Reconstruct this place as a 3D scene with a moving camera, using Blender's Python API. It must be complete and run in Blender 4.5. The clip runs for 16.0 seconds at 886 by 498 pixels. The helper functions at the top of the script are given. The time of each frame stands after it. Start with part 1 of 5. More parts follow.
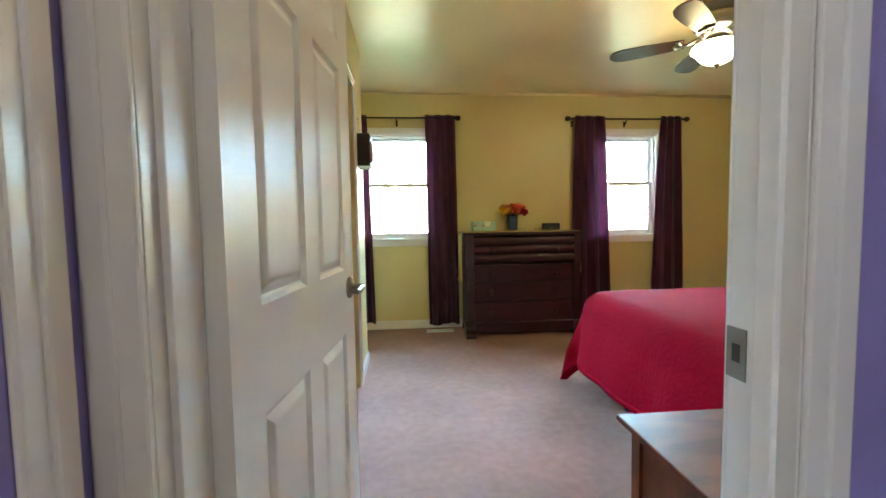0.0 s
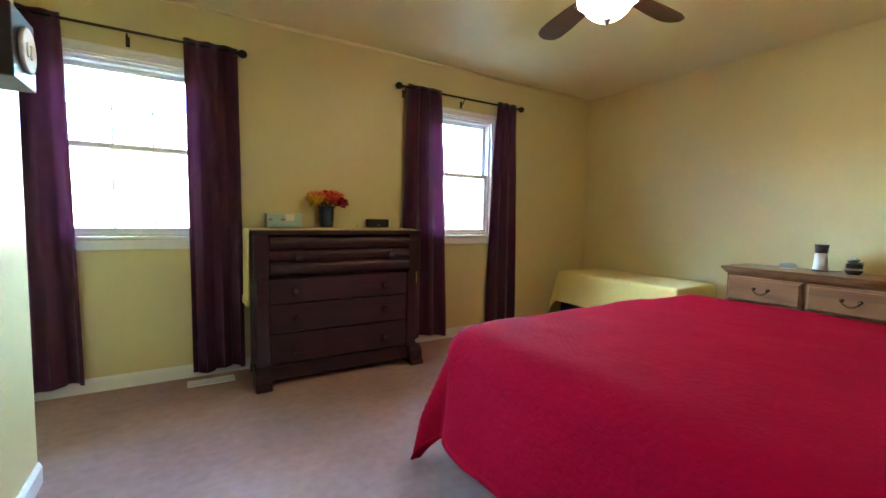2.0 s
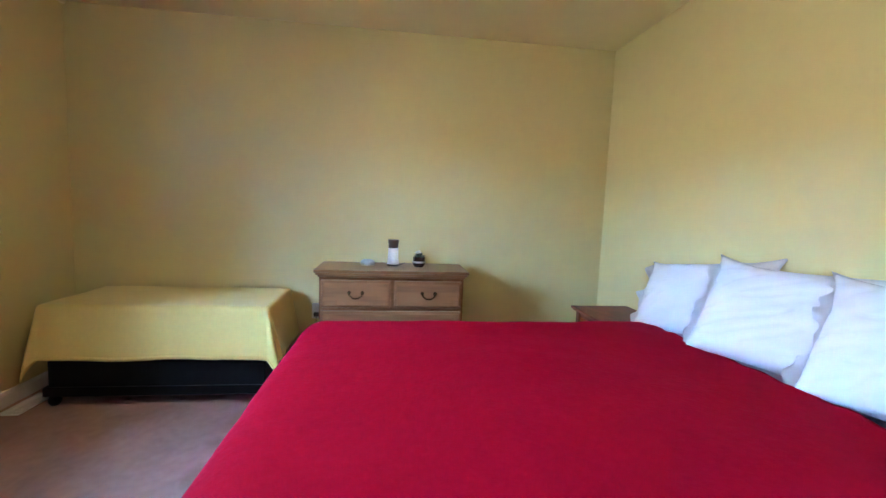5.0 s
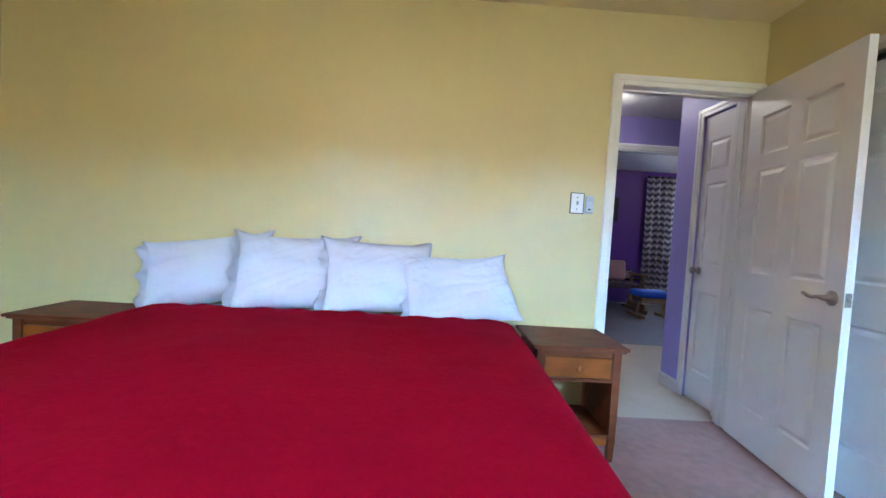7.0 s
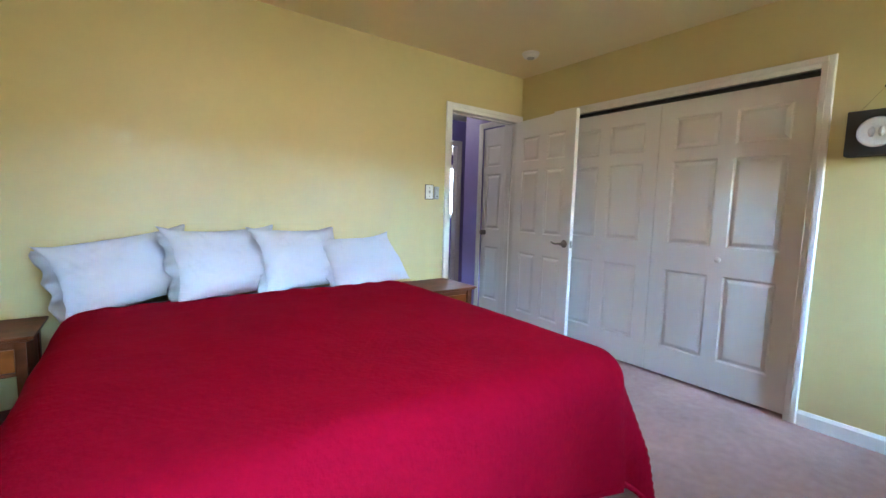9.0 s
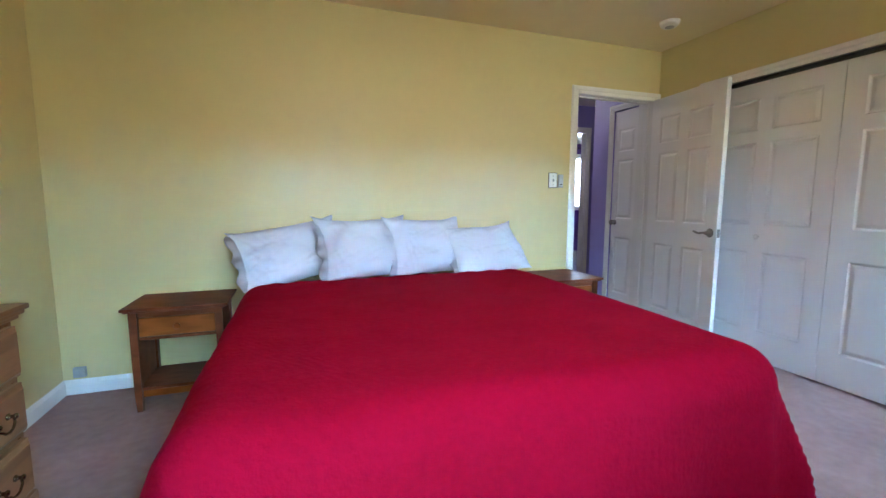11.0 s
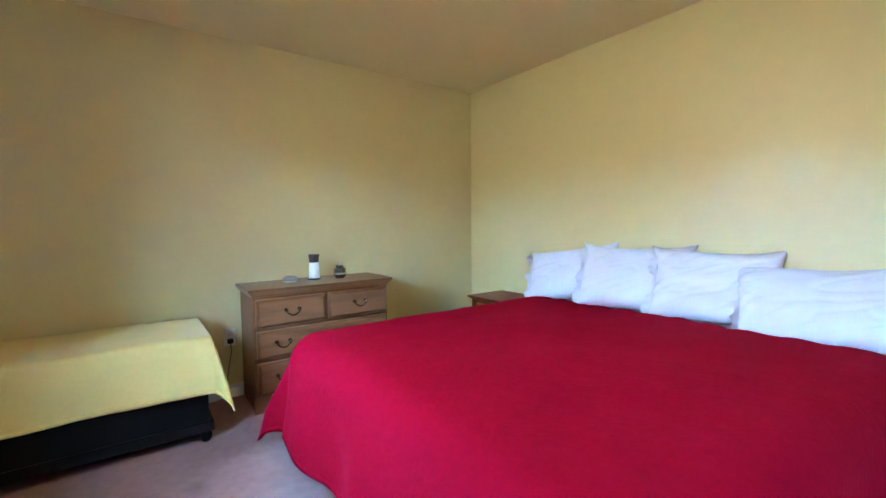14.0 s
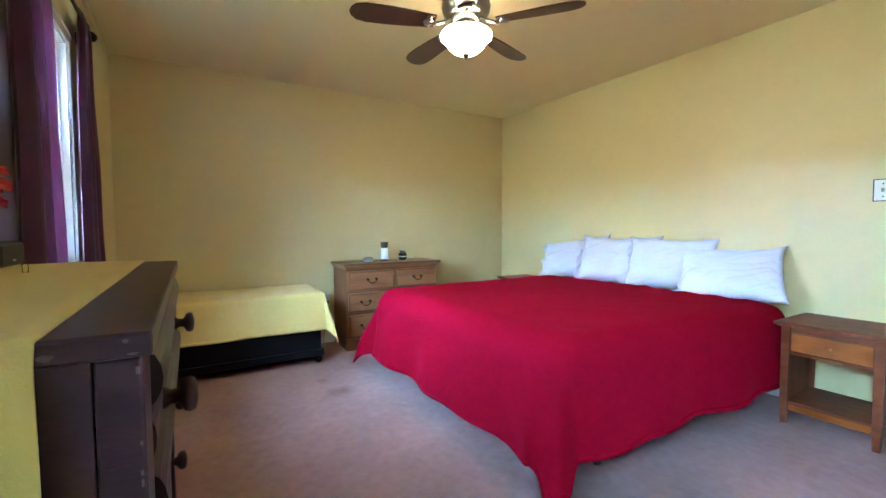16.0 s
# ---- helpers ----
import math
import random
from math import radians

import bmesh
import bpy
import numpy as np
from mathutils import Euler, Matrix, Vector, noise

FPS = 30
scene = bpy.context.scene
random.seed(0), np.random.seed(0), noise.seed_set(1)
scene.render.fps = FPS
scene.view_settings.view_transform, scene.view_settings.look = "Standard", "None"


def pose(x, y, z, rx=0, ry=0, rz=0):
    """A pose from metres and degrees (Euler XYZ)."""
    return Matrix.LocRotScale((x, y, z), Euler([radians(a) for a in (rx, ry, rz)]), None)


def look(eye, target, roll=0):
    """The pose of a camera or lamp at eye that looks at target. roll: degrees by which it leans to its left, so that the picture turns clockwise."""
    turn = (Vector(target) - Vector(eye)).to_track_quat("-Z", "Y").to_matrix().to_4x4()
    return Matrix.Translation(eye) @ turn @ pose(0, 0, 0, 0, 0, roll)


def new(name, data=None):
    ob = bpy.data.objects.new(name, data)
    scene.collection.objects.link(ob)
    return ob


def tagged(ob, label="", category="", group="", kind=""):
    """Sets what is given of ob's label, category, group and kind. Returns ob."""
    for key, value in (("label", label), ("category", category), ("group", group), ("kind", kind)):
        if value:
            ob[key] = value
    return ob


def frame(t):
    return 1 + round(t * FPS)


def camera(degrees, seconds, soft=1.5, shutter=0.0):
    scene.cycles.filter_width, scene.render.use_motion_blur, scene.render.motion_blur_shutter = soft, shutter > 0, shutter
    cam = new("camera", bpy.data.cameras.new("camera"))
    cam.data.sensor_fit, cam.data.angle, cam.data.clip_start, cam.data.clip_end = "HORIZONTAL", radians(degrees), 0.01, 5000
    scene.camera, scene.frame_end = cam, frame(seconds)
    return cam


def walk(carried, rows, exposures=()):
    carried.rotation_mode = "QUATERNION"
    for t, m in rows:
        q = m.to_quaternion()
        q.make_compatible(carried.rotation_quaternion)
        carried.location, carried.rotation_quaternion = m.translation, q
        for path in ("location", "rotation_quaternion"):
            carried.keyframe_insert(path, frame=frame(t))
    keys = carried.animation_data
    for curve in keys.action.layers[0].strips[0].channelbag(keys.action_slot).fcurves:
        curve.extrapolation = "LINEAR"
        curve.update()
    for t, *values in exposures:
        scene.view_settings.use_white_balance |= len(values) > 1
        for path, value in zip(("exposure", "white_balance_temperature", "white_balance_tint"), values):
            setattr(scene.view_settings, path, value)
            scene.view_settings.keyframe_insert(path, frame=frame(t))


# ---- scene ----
cam = camera(93.0, 16.0)
PATH = [
    (0, (0.591, 0.257, 1.114), (0.758, 2.246, 0.987), -0.9),
    (0.5, (0.543, 0.53, 1.097), (0.661, 2.523, 0.973), -0.7),
    (1, (0.583, 0.879, 1.085), (0.832, 2.86, 0.963), -0.6),
    (1.5, (0.662, 1.156, 1.065), (1.23, 3.07, 0.94), 0.0),
    (2, (0.783, 1.413, 1.101), (1.824, 3.115, 0.957), 1.1),
    (2.5, (0.864, 1.608, 1.143), (2.051, 3.21, 0.985), 1.0),
    (3, (0.949, 1.785, 1.194), (2.176, 3.355, 1.016), 1.0),
    (3.2, (0.963, 1.838, 1.214), (2.203, 3.396, 1.027), 1.1),
    (5.3, (1.537, 2.658, 1.205), (3.422, 2.013, 1.035), 2.7),
    (5.5, (1.506, 2.735, 1.189), (3.298, 1.861, 1.038), 3.0),
    (6, (1.566, 2.989, 1.169), (2.944, 1.544, 1.052), 3.0),
    (6.5, (1.791, 3.331, 1.118), (2.481, 1.455, 1.058), 3.6),
    (7, (2.149, 3.342, 1.1), (2.098, 1.344, 1.02), 3.5),
    (7.5, (2.517, 3.388, 1.143), (1.746, 1.547, 1.018), 3.0),
    (8, (2.895, 3.464, 1.192), (1.677, 1.886, 1.026), 2.2),
    (8.2, (2.987, 3.521, 1.206), (1.688, 2.011, 1.025), 1.9),
    (10.3, (3.598, 4.085, 1.15), (2.765, 2.281, 0.928), 0.5),
    (10.5, (3.555, 4.07, 1.144), (2.75, 2.252, 0.925), 0.4),
    (11, (3.302, 3.862, 1.151), (2.649, 1.986, 0.923), 0.1),
    (11.5, (3.099, 3.549, 1.137), (2.657, 1.611, 0.916), -0.1),
    (12, (2.893, 3.306, 1.148), (2.841, 1.32, 0.923), -0.4),
    (12.5, (2.545, 3.282, 1.174), (3.16, 1.39, 0.97), -1.2),
    (13, (2.166, 3.327, 1.201), (3.28, 1.676, 1.026), -1.2),
    (13.5, (1.779, 3.455, 1.2), (3.293, 2.158, 1.043), -1.0),
    (14, (1.458, 3.539, 1.193), (3.071, 2.363, 1.069), -0.6),
    (14.5, (1.135, 3.598, 1.208), (2.878, 2.624, 1.088), -0.9),
    (15, (0.979, 3.877, 1.162), (2.715, 2.888, 1.066), -0.4),
    (15.5, (0.755, 3.989, 1.137), (2.488, 2.996, 1.037), -0.4),
    (16, (0.569, 4.172, 1.12), (2.279, 3.141, 1.017), -0.2),
]
EXPOSURES = [(0.0, 0.8, 6700, 5), (1.0, 0.78, 6500, 7), (1.5, 0.5, 6200, 9), (2.0, 0.7, 6000, 10), (2.5, 0.9, 5600, 11), (3.2, 0.95, 5300, 12),
             (5.5, 0.70, 5300, 16), (7.0, 0.46, 5600, 14), (8.2, 0.38, 6000, 13), (10.5, 0.38, 5700, 11), (11.3, 0.40, 5700, 12), (12.0, 0.53, 5500, 14),
             (12.5, 0.43, 5400, 15), (14.0, 0.68, 5400, 15), (16.0, 0.78, 5500, 12)]
walk(cam, [(t, look(eye, target, roll)) for t, eye, target, roll in PATH], EXPOSURES)

# ---- plan, in metres ----
WEST, EAST, SOUTH, NORTH, CEIL = 0.25, 4.64, 0.872, 4.66, 2.44
BUMP = 3.65            # where the closet's wall ends
ALCOVE = -0.45         # the wall beyond it
HALL = 0.75            # the hall's face of the bedroom wall

# ---- light ----
world = bpy.data.worlds.new("sky")
scene.world = world
world.use_nodes = True
wn = world.node_tree.nodes
sky = wn.new("ShaderNodeTexSky")
sky.sky_type, sky.sun_disc = "NISHITA", False
sky.sun_elevation, sky.sun_rotation = radians(50), radians(200)
world.node_tree.links.new(sky.outputs[0], wn["Background"].inputs[0])
wn["Background"].inputs[1].default_value = 0.1
sun = new("sun", bpy.data.lights.new("sun", "SUN"))
sun.data.energy, sun.data.angle, sun.data.color = 2.5, radians(0.5), (1.0, 0.95, 0.88)
sun.matrix_world = look((0, 0, 30), (4, 14, 0))


# ---- materials ----
def mat(name, color, rough=0.6, metal=0.0, scale=8.0, vary=0.12, bump=0.0, bscale=120.0, stretch=(1, 1, 1), dark=None, sheen=0.0,
        coat=0.0, spec=0.5, wave=0.0, rand=0.0):
    """A node material: colour varied at two scales, with a fine bump."""
    m = bpy.data.materials.new(name)
    m.use_nodes = True
    nt = m.node_tree
    n, l = nt.nodes, nt.links
    bsdf = n["Principled BSDF"]
    bsdf.inputs["Roughness"].default_value = rough
    bsdf.inputs["Metallic"].default_value = metal
    bsdf.inputs["Specular IOR Level"].default_value = spec
    bsdf.inputs["Sheen Weight"].default_value = sheen
    bsdf.inputs["Coat Weight"].default_value = coat
    tc = n.new("ShaderNodeTexCoord")
    mp = n.new("ShaderNodeMapping")
    mp.inputs["Scale"].default_value = stretch
    l.new(tc.outputs["Object"], mp.inputs["Vector"])
    n1 = n.new("ShaderNodeTexNoise")
    n1.inputs["Scale"].default_value, n1.inputs["Detail"].default_value = scale, 5
    n2 = n.new("ShaderNodeTexNoise")
    n2.inputs["Scale"].default_value, n2.inputs["Detail"].default_value = scale * 9, 3
    l.new(mp.outputs[0], n1.inputs["Vector"])
    l.new(mp.outputs[0], n2.inputs["Vector"])
    mix = n.new("ShaderNodeMix")
    mix.inputs["Factor"].default_value = 0.4
    l.new(n1.outputs["Fac"], mix.inputs["A"])
    l.new(n2.outputs["Fac"], mix.inputs["B"])
    fac = mix.outputs["Result"]
    if wave:
        wv = n.new("ShaderNodeTexWave")
        wv.inputs["Scale"].default_value, wv.inputs["Distortion"].default_value = wave, 6.0
        wv.inputs["Detail"].default_value, wv.inputs["Detail Scale"].default_value = 3, 1.2
        l.new(mp.outputs[0], wv.inputs["Vector"])
        mw = n.new("ShaderNodeMix")
        mw.inputs["Factor"].default_value = 0.45
        l.new(fac, mw.inputs["A"])
        l.new(wv.outputs["Fac"], mw.inputs["B"])
        fac = mw.outputs["Result"]
    ramp = n.new("ShaderNodeValToRGB")
    lo = dark if dark else tuple(c * (1 - vary) for c in color)
    hi = tuple(min(1.0, c * (1 + vary)) for c in color)
    ramp.color_ramp.elements[0].position, ramp.color_ramp.elements[1].position = 0.3, 0.7
    ramp.color_ramp.elements[0].color, ramp.color_ramp.elements[1].color = (*lo, 1), (*hi, 1)
    l.new(fac, ramp.inputs["Fac"])
    l.new(ramp.outputs[0], bsdf.inputs["Base Color"])
    if bump:
        n3 = n.new("ShaderNodeTexNoise")
        n3.inputs["Scale"].default_value, n3.inputs["Detail"].default_value = bscale, 4
        l.new(mp.outputs[0], n3.inputs["Vector"])
        bp = n.new("ShaderNodeBump")
        bp.inputs["Strength"].default_value, bp.inputs["Distance"].default_value = bump, 0.004
        l.new(n3.outputs["Fac"], bp.inputs["Height"])
        l.new(bp.outputs[0], bsdf.inputs["Normal"])
    return m


def stain(m, x, y, r, color, amount):
    """A faint old stain with a ragged edge, at a place of the floor."""
    n, l = m.node_tree.nodes, m.node_tree.links
    bsdf = n["Principled BSDF"]
    old = bsdf.inputs["Base Color"].links[0].from_socket
    tc, dist, nz = n.new("ShaderNodeTexCoord"), n.new("ShaderNodeVectorMath"), n.new("ShaderNodeTexNoise")
    dist.operation = "DISTANCE"
    dist.inputs[1].default_value = (x, y, 0)
    nz.inputs["Scale"].default_value = 14
    l.new(tc.outputs["Object"], dist.inputs[0])
    l.new(tc.outputs["Object"], nz.inputs["Vector"])
    add, rng, mix = n.new("ShaderNodeMath"), n.new("ShaderNodeMapRange"), n.new("ShaderNodeMix")
    add.operation = "MULTIPLY_ADD"
    add.inputs[1].default_value = r * 1.2
    l.new(nz.outputs["Fac"], add.inputs[0])
    l.new(dist.outputs["Value"], add.inputs[2])
    rng.inputs["From Min"].default_value, rng.inputs["From Max"].default_value = r * 0.7, r * 1.7
    rng.inputs["To Min"].default_value, rng.inputs["To Max"].default_value = amount, 0.0
    l.new(add.outputs[0], rng.inputs["Value"])
    mix.data_type = "RGBA"
    mix.inputs["B"].default_value = (*color, 1)
    l.new(rng.outputs[0], mix.inputs["Factor"])
    l.new(old, mix.inputs["A"])
    l.new(mix.outputs["Result"], bsdf.inputs["Base Color"])


def glow(name, color, strength):
    m = bpy.data.materials.new(name)
    m.use_nodes = True
    b = m.node_tree.nodes["Principled BSDF"]
    b.inputs["Base Color"].default_value = (*color, 1)
    b.inputs["Emission Color"].default_value = (*color, 1)
    b.inputs["Emission Strength"].default_value = strength
    return m


def glass(name, gloss=0.07):
    """Thin clear window glass: light passes straight through, a little is mirrored, more at a slant."""
    m = bpy.data.materials.new(name)
    m.use_nodes = True
    n, l = m.node_tree.nodes, m.node_tree.links
    clear, shine, mix = n.new("ShaderNodeBsdfTransparent"), n.new("ShaderNodeBsdfGlossy"), n.new("ShaderNodeMixShader")
    clear.inputs[0].default_value = (0.96, 0.98, 0.97, 1)
    shine.inputs["Roughness"].default_value = 0.02
    fres = n.new("ShaderNodeFresnel")
    fres.inputs["IOR"].default_value = 1.0 + gloss * 7
    l.new(fres.outputs[0], mix.inputs[0])
    l.new(clear.outputs[0], mix.inputs[1])
    l.new(shine.outputs[0], mix.inputs[2])
    l.new(mix.outputs[0], n["Material Output"].inputs[0])
    return m


YELLOW = mat("yellow wall paint", (0.62, 0.515, 0.235), 0.42, scale=1.5, vary=0.03, bump=0.10, bscale=260, spec=0.75)
CEILING = mat("yellow ceiling paint", (0.76, 0.65, 0.38), 0.34, scale=1.2, vary=0.03, bump=0.12, bscale=180)
PURPLE = mat("lavender wall paint", (0.29, 0.25, 0.56), 0.5, scale=2, vary=0.04, bump=0.12, bscale=260)
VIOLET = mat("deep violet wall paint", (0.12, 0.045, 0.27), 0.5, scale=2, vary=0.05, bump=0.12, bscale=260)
OFFWHITE = mat("white ceiling paint", (0.78, 0.77, 0.76), 0.7, scale=2, vary=0.03, bump=0.3, bscale=90)
TRIM = mat("white gloss trim paint", (0.80, 0.79, 0.77), 0.25, scale=3, vary=0.025, bump=0.04, bscale=60, stretch=(1, 1, 0.2))
DOORPAINT = mat("white moulded door paint", (0.79, 0.78, 0.77), 0.30, spec=0.4, scale=3, vary=0.015, bump=0.035, bscale=70, stretch=(1, 1, 0.06))
VINYL = mat("white vinyl", (0.82, 0.83, 0.84), 0.35, scale=4, vary=0.02)
CARPET = mat("mauve beige carpet", (0.39, 0.225, 0.19), 0.95, scale=2.2, vary=0.10, bump=0.9, bscale=420, sheen=0.06, dark=(0.27, 0.15, 0.125))
stain(CARPET, 3.36, 3.31, 0.10, (0.13, 0.06, 0.045), 0.75)
stain(CARPET, 3.62, 3.36, 0.06, (0.16, 0.08, 0.065), 0.5)
HALLCARPET = mat("tan hall carpet", (0.50, 0.385, 0.255), 0.95, scale=4, vary=0.12, bump=0.9, bscale=420, sheen=0.3)
GREYCARPET = mat("grey carpet", (0.20, 0.20, 0.21), 0.95, scale=4, vary=0.12, bump=0.9, bscale=420)
RED = mat("crimson quilted cotton", (0.275, 0.0012, 0.0135), 0.9, scale=3, vary=0.09, bump=0.75, bscale=42, spec=0.03)


def quilted(m):
    """Stitching: sets of close parallel lines that cross the quilt both ways, over its puckered ground."""
    n, l = m.node_tree.nodes, m.node_tree.links
    bump = [q for q in n if q.type == "BUMP"][0]
    ground = bump.inputs["Height"].links[0].from_socket
    tc, sep = n.new("ShaderNodeTexCoord"), n.new("ShaderNodeSeparateXYZ")
    l.new(tc.outputs["Object"], sep.inputs[0])

    def op(kind, a, b):
        q = n.new("ShaderNodeMath")
        q.operation = kind
        for i, v in enumerate((a, b)):
            if isinstance(v, float):
                q.inputs[i].default_value = v
            else:
                l.new(v, q.inputs[i])
        return q.outputs[0]
    total = op("MULTIPLY", ground, 1.1)
    for kind in ("ADD", "SUBTRACT"):
        u = op("MULTIPLY", op(kind, sep.outputs["X"], op("MULTIPLY", sep.outputs["Y"], 0.8)), 0.78)
        inside = op("LESS_THAN", op("PINGPONG", u, 0.26), 0.055)
        line = op("MULTIPLY", op("PINGPONG", u, 0.011), 70.0)
        total = op("ADD", total, op("MULTIPLY", inside, op("MULTIPLY", op("SUBTRACT", line, 0.4), 0.14)))
    l.new(total, bump.inputs["Height"])


quilted(RED)
LINEN = mat("white cotton", (0.62, 0.62, 0.69), 0.85, scale=6, vary=0.01, bump=0.12, bscale=140)
YCLOTH = mat("yellow cotton cloth", (0.74, 0.58, 0.17), 0.8, scale=5, vary=0.05, bump=0.25, bscale=300, sheen=0.2)
PLUM = mat("plum curtain fabric", (0.088, 0.008, 0.046), 0.7, scale=9, vary=0.18, bump=0.3, bscale=300, sheen=0.35)
DARKWOOD = mat("dark mahogany varnish", (0.034, 0.012, 0.016), 0.40, scale=5, vary=0.4, bump=0.15, bscale=50, stretch=(0.5, 1, 5), coat=0.03, spec=0.3)
EBONY = mat("black stained wood", (0.004, 0.0035, 0.0035), 0.45, spec=0.12, scale=6, vary=0.2, bump=0.1, bscale=60)
OAK = mat("honey oak", (0.22, 0.092, 0.036), 0.46, spec=0.2, scale=4, vary=0.14, bump=0.15, bscale=60, stretch=(5, 0.6, 5), wave=3.0)
OAKTOP = mat("honey oak top", (0.19, 0.080, 0.027), 0.3, scale=4, vary=0.14, bump=0.1, bscale=60, stretch=(6, 0.6, 1), wave=3.0)
CHERRY = mat("reddish cherry wood", (0.13, 0.033, 0.011), 0.42, spec=0.16, scale=4, vary=0.18, bump=0.1, bscale=60, stretch=(0.6, 6, 6), wave=2.0)
PINE = mat("amber pine", (0.23, 0.060, 0.010), 0.5, spec=0.12, scale=4, vary=0.16, bump=0.1, bscale=60, stretch=(0.6, 6, 6), wave=2.0)
# nearly black: the shade inside the nightstands is put into this colour
INNER = mat("shade-darkened wood", (0.012, 0.005, 0.004), 0.8, scale=6, vary=0.15, spec=0.15)
BRASS = mat("antique brass", (0.13, 0.09, 0.05), 0.22, metal=1.0, scale=30, vary=0.15)
NICKEL = mat("brushed nickel", (0.26, 0.25, 0.23), 0.28, metal=1.0, scale=30, vary=0.1)
BRONZE = mat("dark bronze", (0.028, 0.020, 0.020), 0.4, metal=0.6, scale=20, vary=0.2)
WALNUT = mat("dark walnut fan blade", (0.05, 0.022, 0.016), 0.35, scale=4, vary=0.3, stretch=(0.5, 5, 1), bump=0.05)
BLACK = mat("black plastic", (0.012, 0.012, 0.014), 0.4, scale=20, vary=0.2)
GREYP = mat("grey plastic", (0.35, 0.36, 0.38), 0.55, scale=40, vary=0.1, bump=0.2, bscale=500)
WHITEP = mat("white plastic", (0.78, 0.77, 0.74), 0.35, scale=10, vary=0.02)
# the closet track's colour, also painted shade for the strike hole and registers
DARKGAP = mat("dark track and gap shade", (0.02, 0.02, 0.022), 0.6)
GLASS = glass("window glass")
BOWL = glow("lit frosted glass", (1.0, 0.80, 0.46), 25.0)
HALLBOWL = glow("lit hall glass", (1.0, 0.90, 0.70), 24.0)
SKYGLOW = glow("bright sky", (0.38, 0.67, 1.0), 135.0)
SKYFAR = glow("bright far sky", (0.70, 0.85, 1.0), 25.0)
# self-lit stand-in for bright ground outside; also lifts the ceiling and upper walls
GLARE = glow("distance glow panel", (1.0, 0.93, 0.72), 19.0)


# ---- builders ----
def put(bm, name, material, parent=None, smooth=False, m=None):
    me = bpy.data.meshes.new(name)
    if m is not None:
        bm.transform(m)
    bm.normal_update()
    bm.to_mesh(me)
    bm.free()
    me.materials.append(material)
    if smooth:
        for p in me.polygons:
            p.use_smooth = True
    ob = new(name, me)
    if parent is not None:
        ob.parent = parent
    return ob


def part(name, bm, material, parent, label="", smooth=False, m=None):
    ob = put(bm, name, material, parent, smooth, m)
    if label:
        ob["label"] = label
    return ob


def thing(name, label, category, group="", loc=(0, 0, 0)):
    ob = new(name)
    ob.location = loc
    ob.empty_display_size = 0.1
    return tagged(ob, label, category, group)


def box(x0, x1, y0, y1, z0, z1, bevel=0.0, seg=2, bm=None):
    """A box, with bevelled edges, in its own or a given bmesh."""
    b = bmesh.new()
    bmesh.ops.create_cube(b, size=1.0, matrix=Matrix.Translation(((x0 + x1) / 2, (y0 + y1) / 2, (z0 + z1) / 2)) @ Matrix.Diagonal((x1 - x0, y1 - y0, z1 - z0, 1)))
    if bevel:
        bmesh.ops.bevel(b, geom=b.edges[:], offset=bevel, segments=seg, affect="EDGES", profile=0.5)
    return join(bm, b) if bm else b


def join(bm, b):
    me = bpy.data.meshes.new("tmp")
    b.to_mesh(me)
    b.free()
    bm.from_mesh(me)
    bpy.data.meshes.remove(me)
    return bm


def boxes(rows, bevel=0.0):
    bm = bmesh.new()
    for r in rows:
        box(*r, bevel=bevel, bm=bm)
    return bm


def lathe(profile, seg=24, m=None):
    """A turned shape from (radius, height) pairs."""
    bm = bmesh.new()
    rings = []
    for r, z in profile:
        rings.append([bm.verts.new((r * math.cos(2 * math.pi * i / seg), r * math.sin(2 * math.pi * i / seg), z)) for i in range(seg)])
    for a, b in zip(rings, rings[1:]):
        for i in range(seg):
            bm.faces.new((a[i], a[(i + 1) % seg], b[(i + 1) % seg], b[i]))
    bm.faces.new(reversed(rings[0]))
    bm.faces.new(rings[-1])
    bmesh.ops.recalc_face_normals(bm, faces=bm.faces[:])
    if m is not None:
        bm.transform(m)
    return bm


def prism(outline, y0, y1):
    """Extrudes an outline of (x, z) along y."""
    bm = bmesh.new()
    a = [bm.verts.new((x, y0, z)) for x, z in outline]
    b = [bm.verts.new((x, y1, z)) for x, z in outline]
    k = len(a)
    bm.faces.new(a)
    bm.faces.new(reversed(b))
    for i in range(k):
        bm.faces.new((a[i], b[i], b[(i + 1) % k], a[(i + 1) % k]))
    bmesh.ops.recalc_face_normals(bm, faces=bm.faces[:])
    return bm


def tube(points, r, seg=8):
    """A round bar along points."""
    bm = bmesh.new()
    pts = [Vector(p) for p in points]
    rings = []
    for i, p in enumerate(pts):
        d = (pts[min(i + 1, len(pts) - 1)] - pts[max(i - 1, 0)]).normalized()
        q = d.to_track_quat("Z", "Y")
        rings.append([bm.verts.new(p + q @ Vector((r * math.cos(2 * math.pi * k / seg), r * math.sin(2 * math.pi * k / seg), 0))) for k in range(seg)])
    for a, b in zip(rings, rings[1:]):
        for k in range(seg):
            bm.faces.new((a[k], a[(k + 1) % seg], b[(k + 1) % seg], b[k]))
    bm.faces.new(reversed(rings[0]))
    bm.faces.new(rings[-1])
    bmesh.ops.recalc_face_normals(bm, faces=bm.faces[:])
    return bm


def structure(name, bm, material, label, category, smooth=False):
    return tagged(put(bm, name, material, None, smooth), label, category, "", "structure")


